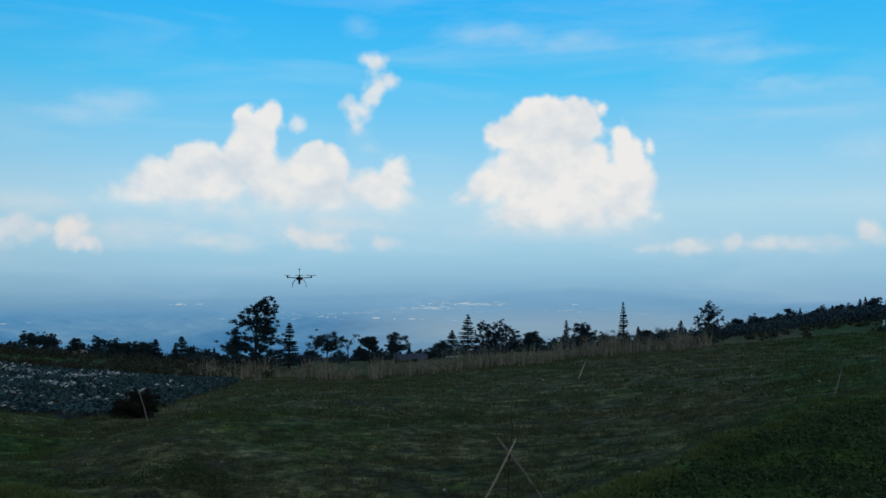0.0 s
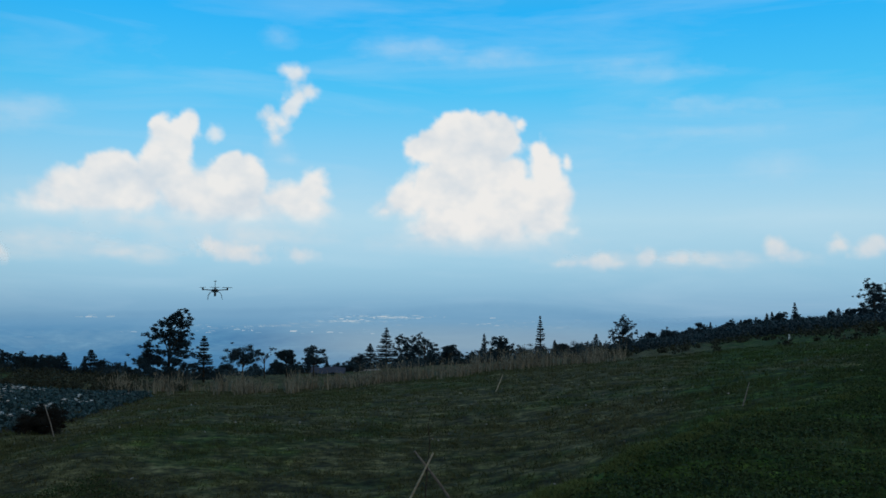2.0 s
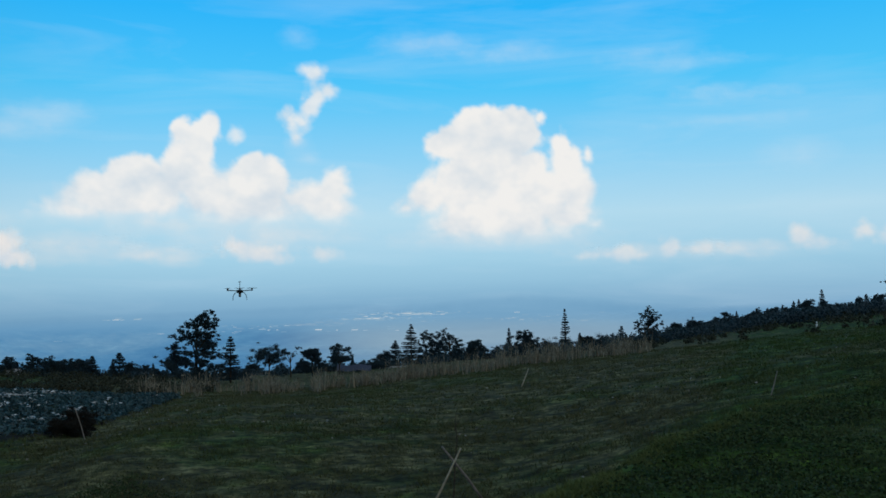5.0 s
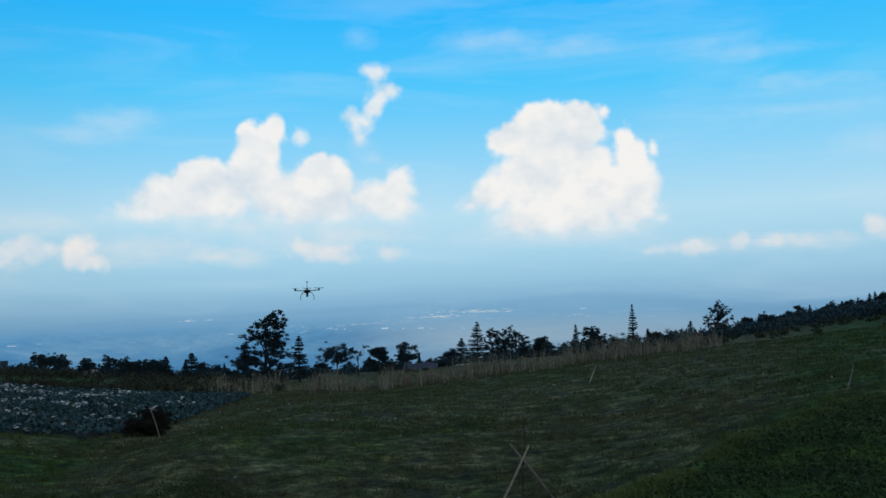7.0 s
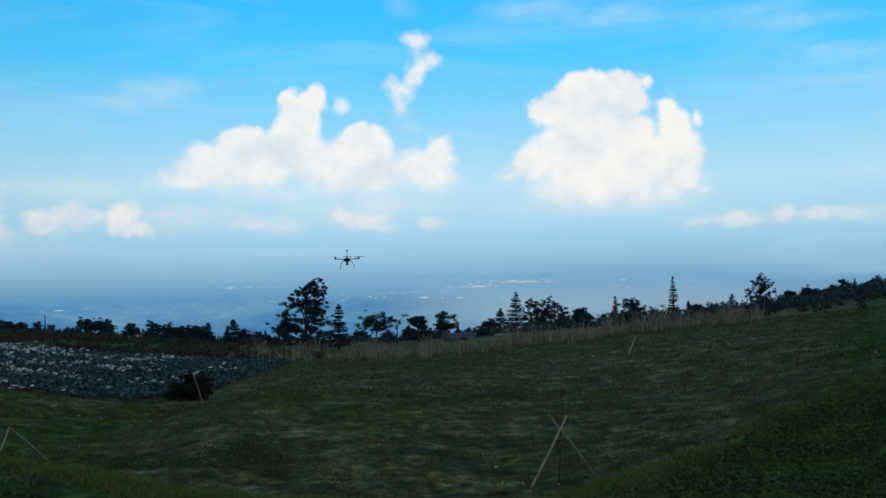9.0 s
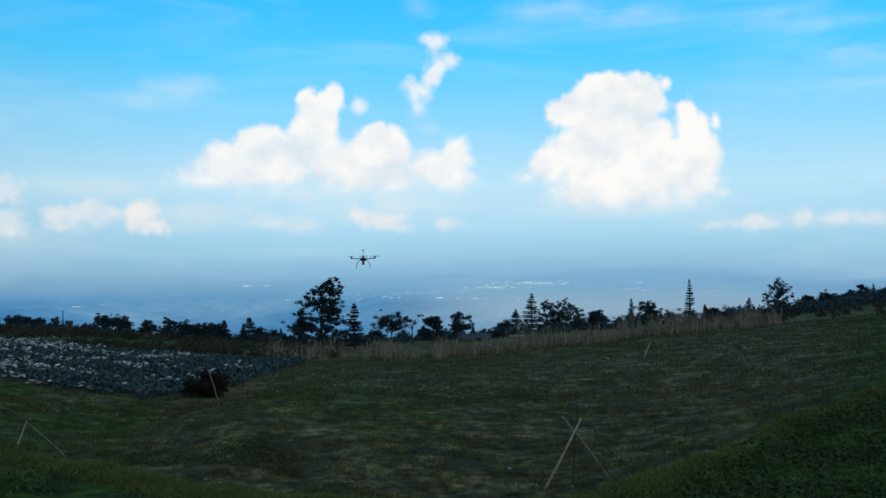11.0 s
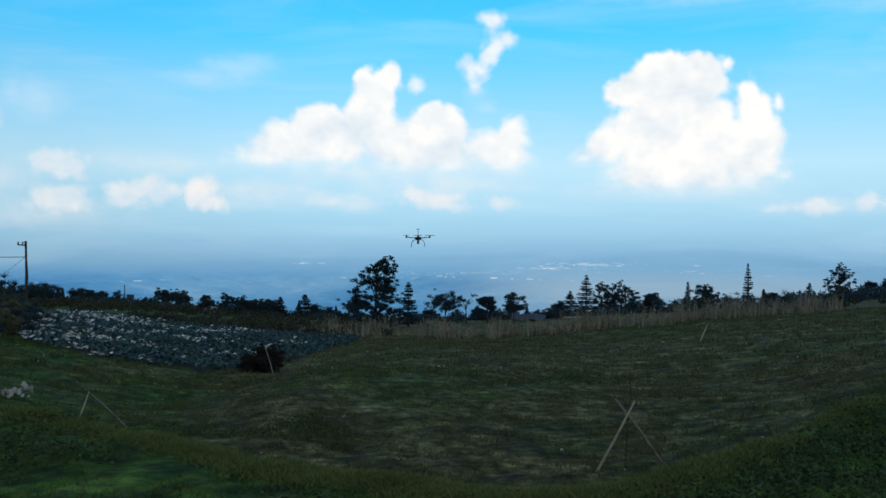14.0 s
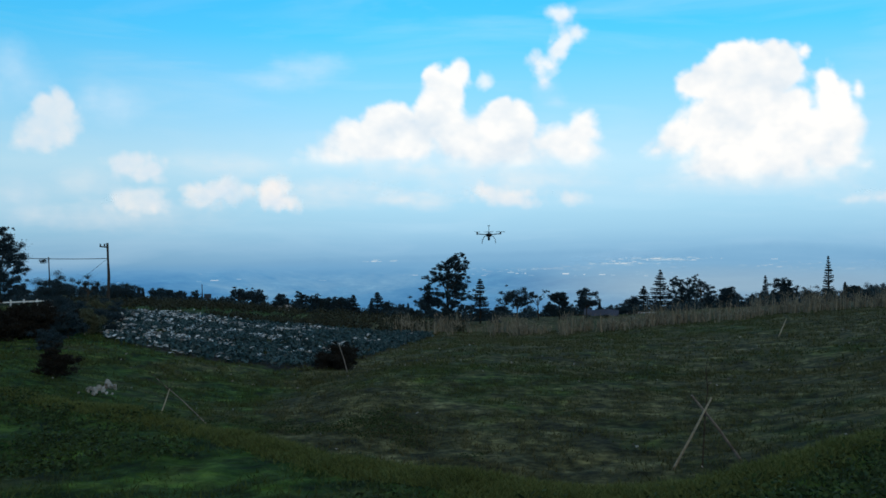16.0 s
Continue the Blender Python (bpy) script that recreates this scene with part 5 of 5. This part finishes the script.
# small houses among the trees
def house(az, r, el_top, w, label):
    b = on_ground(az, r)
    z_top = EYE + r * math.tan(radians(el_top))
    b.z = min(b.z, z_top - 1.9)
    top = z_top - b.z
    ob = thing("house", b, label, "house")
    wall = top * 0.7
    bm = bmesh.new()
    box(bm, (w, w * 0.6, wall + 0.5), pose(0, 0, wall / 2 - 0.25), 0.02)
    part("wall", bm, M_PLASTER, ob)
    bm = bmesh.new()
    vs = [bm.verts.new(c) for c in ((-w * 0.56, -w * 0.38, wall), (w * 0.56, -w * 0.38, wall), (w * 0.56, w * 0.38, wall), (-w * 0.56, w * 0.38, wall), (-w * 0.56, 0, top), (w * 0.56, 0, top))]
    for f in ((0, 1, 5, 4), (2, 3, 4, 5), (0, 4, 3), (1, 2, 5), (0, 3, 2, 1)):
        bm.faces.new([vs[i] for i in f])
    part("roof", bm, M_ROOF, ob, "grey sheet metal roof")
    for dx in (-0.25, 0.22):
        bm = bmesh.new()
        box(bm, (0.8, 0.06, min(0.9, wall * 0.4)), pose(dx * w, -w * 0.3 - 0.01, wall * 0.55), 0.01)
        part("window", bm, M_SIGN, ob)
    return ob


house(-21.0, 106, -2.36, 1.5, "small pale house with a grey metal roof among trees")
house(-22.3, 106, -2.14, 2.0, "low pale house with a grey metal roof among trees")
house(-0.4, 90, -3.86, 2.4, "small house with grey roof behind the dry stalks")
house(20.9, 92, -3.28, 2.0, "small pale house half hidden by trees")
b = on_ground(1.9, 86) - Vector((0, 0, 0.8))
tarp = thing("tarp_shelter", b, "dark blue tarpaulin shelter behind the dry stalks", "shelter")
bm = bmesh.new()
bmesh.ops.create_grid(bm, x_segments=10, y_segments=6, size=1)
for v in bm.verts:
    v.co = Vector((v.co.x * 1.5, v.co.y * 1.1, 1.5 - 0.45 * abs(v.co.y) + 0.06 * math.sin(v.co.x * 5)))
part("sheet", bm, M_TARP, tarp)
for dx in (-1.4, 1.4):
    for dy in (-1.0, 1.0):
        rod("pole", (dx, dy, -0.2), (dx, dy, 1.12), 0.04, 0.035, M_POLE, tarp)
marker = thing("marker_post", on_ground(-24.6, 70), "short white marker post on the slope", "post")
bm = bmesh.new()
bmesh.ops.create_cone(bm, cap_ends=True, segments=8, radius1=0.10, radius2=0.04, depth=0.5, matrix=pose(0, 0, 0.2))
part("body", bm, M_WHITE, marker)


# ---- the drone hovering over the field ----
def drone(at, turn):
    ob = thing("drone", at, "dark six-rotor drone hovering with curved landing legs", "drone")
    ob.matrix_world = Matrix.Translation(at) @ pose(0, 0, 0, 0, 0, turn)
    bm = bmesh.new()
    bmesh.ops.create_uvsphere(bm, u_segments=16, v_segments=8, radius=1, matrix=Matrix.Diagonal((0.15, 0.15, 0.055, 1)))
    box(bm, (0.20, 0.12, 0.07), pose(0, 0, -0.05), 0.012)
    part("body", bm, M_CARBON, ob)
    for k in range(6):
        a = math.radians(30 + 60 * k)
        c, s = math.cos(a), math.sin(a)
        bm = bmesh.new()
        tube(bm, [(0.10 * c, 0.10 * s, 0), (0.53 * c, 0.53 * s, 0.03)], [0.017, 0.014], 8)
        arm = part("arm", bm, M_CARBON, ob)
        bm = bmesh.new()
        disc(bm, 0.032, 0.09, pose(0.53 * c, 0.53 * s, 0.05), 12)
        part("motor", bm, M_METAL, arm)
        bm = bmesh.new()
        box(bm, (0.40, 0.035, 0.008), pose(0.53 * c, 0.53 * s, 0.105, 8, 0, 37 * k + 15), 0.003)
        part("propeller", bm, M_CARBON, arm)
    for sx in (-1, 1):
        for sy in (-1, 1):
            bm = bmesh.new()
            tube(bm, [(0.08 * sx, 0.07 * sy, -0.04), (0.19 * sx, 0.12 * sy, -0.09), (0.25 * sx, 0.16 * sy, -0.20), (0.27 * sx, 0.18 * sy, -0.36)], [0.012, 0.012, 0.011, 0.010], 7)
            part("landing_leg", bm, M_CARBON, ob)
    bm = bmesh.new()
    tube(bm, [(0, 0, 0.04), (0, 0, 0.34)], [0.012, 0.010], 7)
    mast = part("mast", bm, M_CARBON, ob)
    bm = bmesh.new()
    disc(bm, 0.05, 0.03, pose(0, 0, 0.35), 14)
    part("antenna", bm, M_METAL, mast)
    bm = bmesh.new()
    box(bm, (0.09, 0.07, 0.10), pose(0, 0, -0.13), 0.012)
    gimbal = part("gimbal", bm, M_CARBON, ob)
    bm = bmesh.new()
    bmesh.ops.create_uvsphere(bm, u_segments=12, v_segments=8, radius=0.05, matrix=pose(0, -0.03, -0.19))
    part("camera_ball", bm, M_METAL, gimbal)
    return ob


drone(up_at(8.5, 0.75, 38), 8)
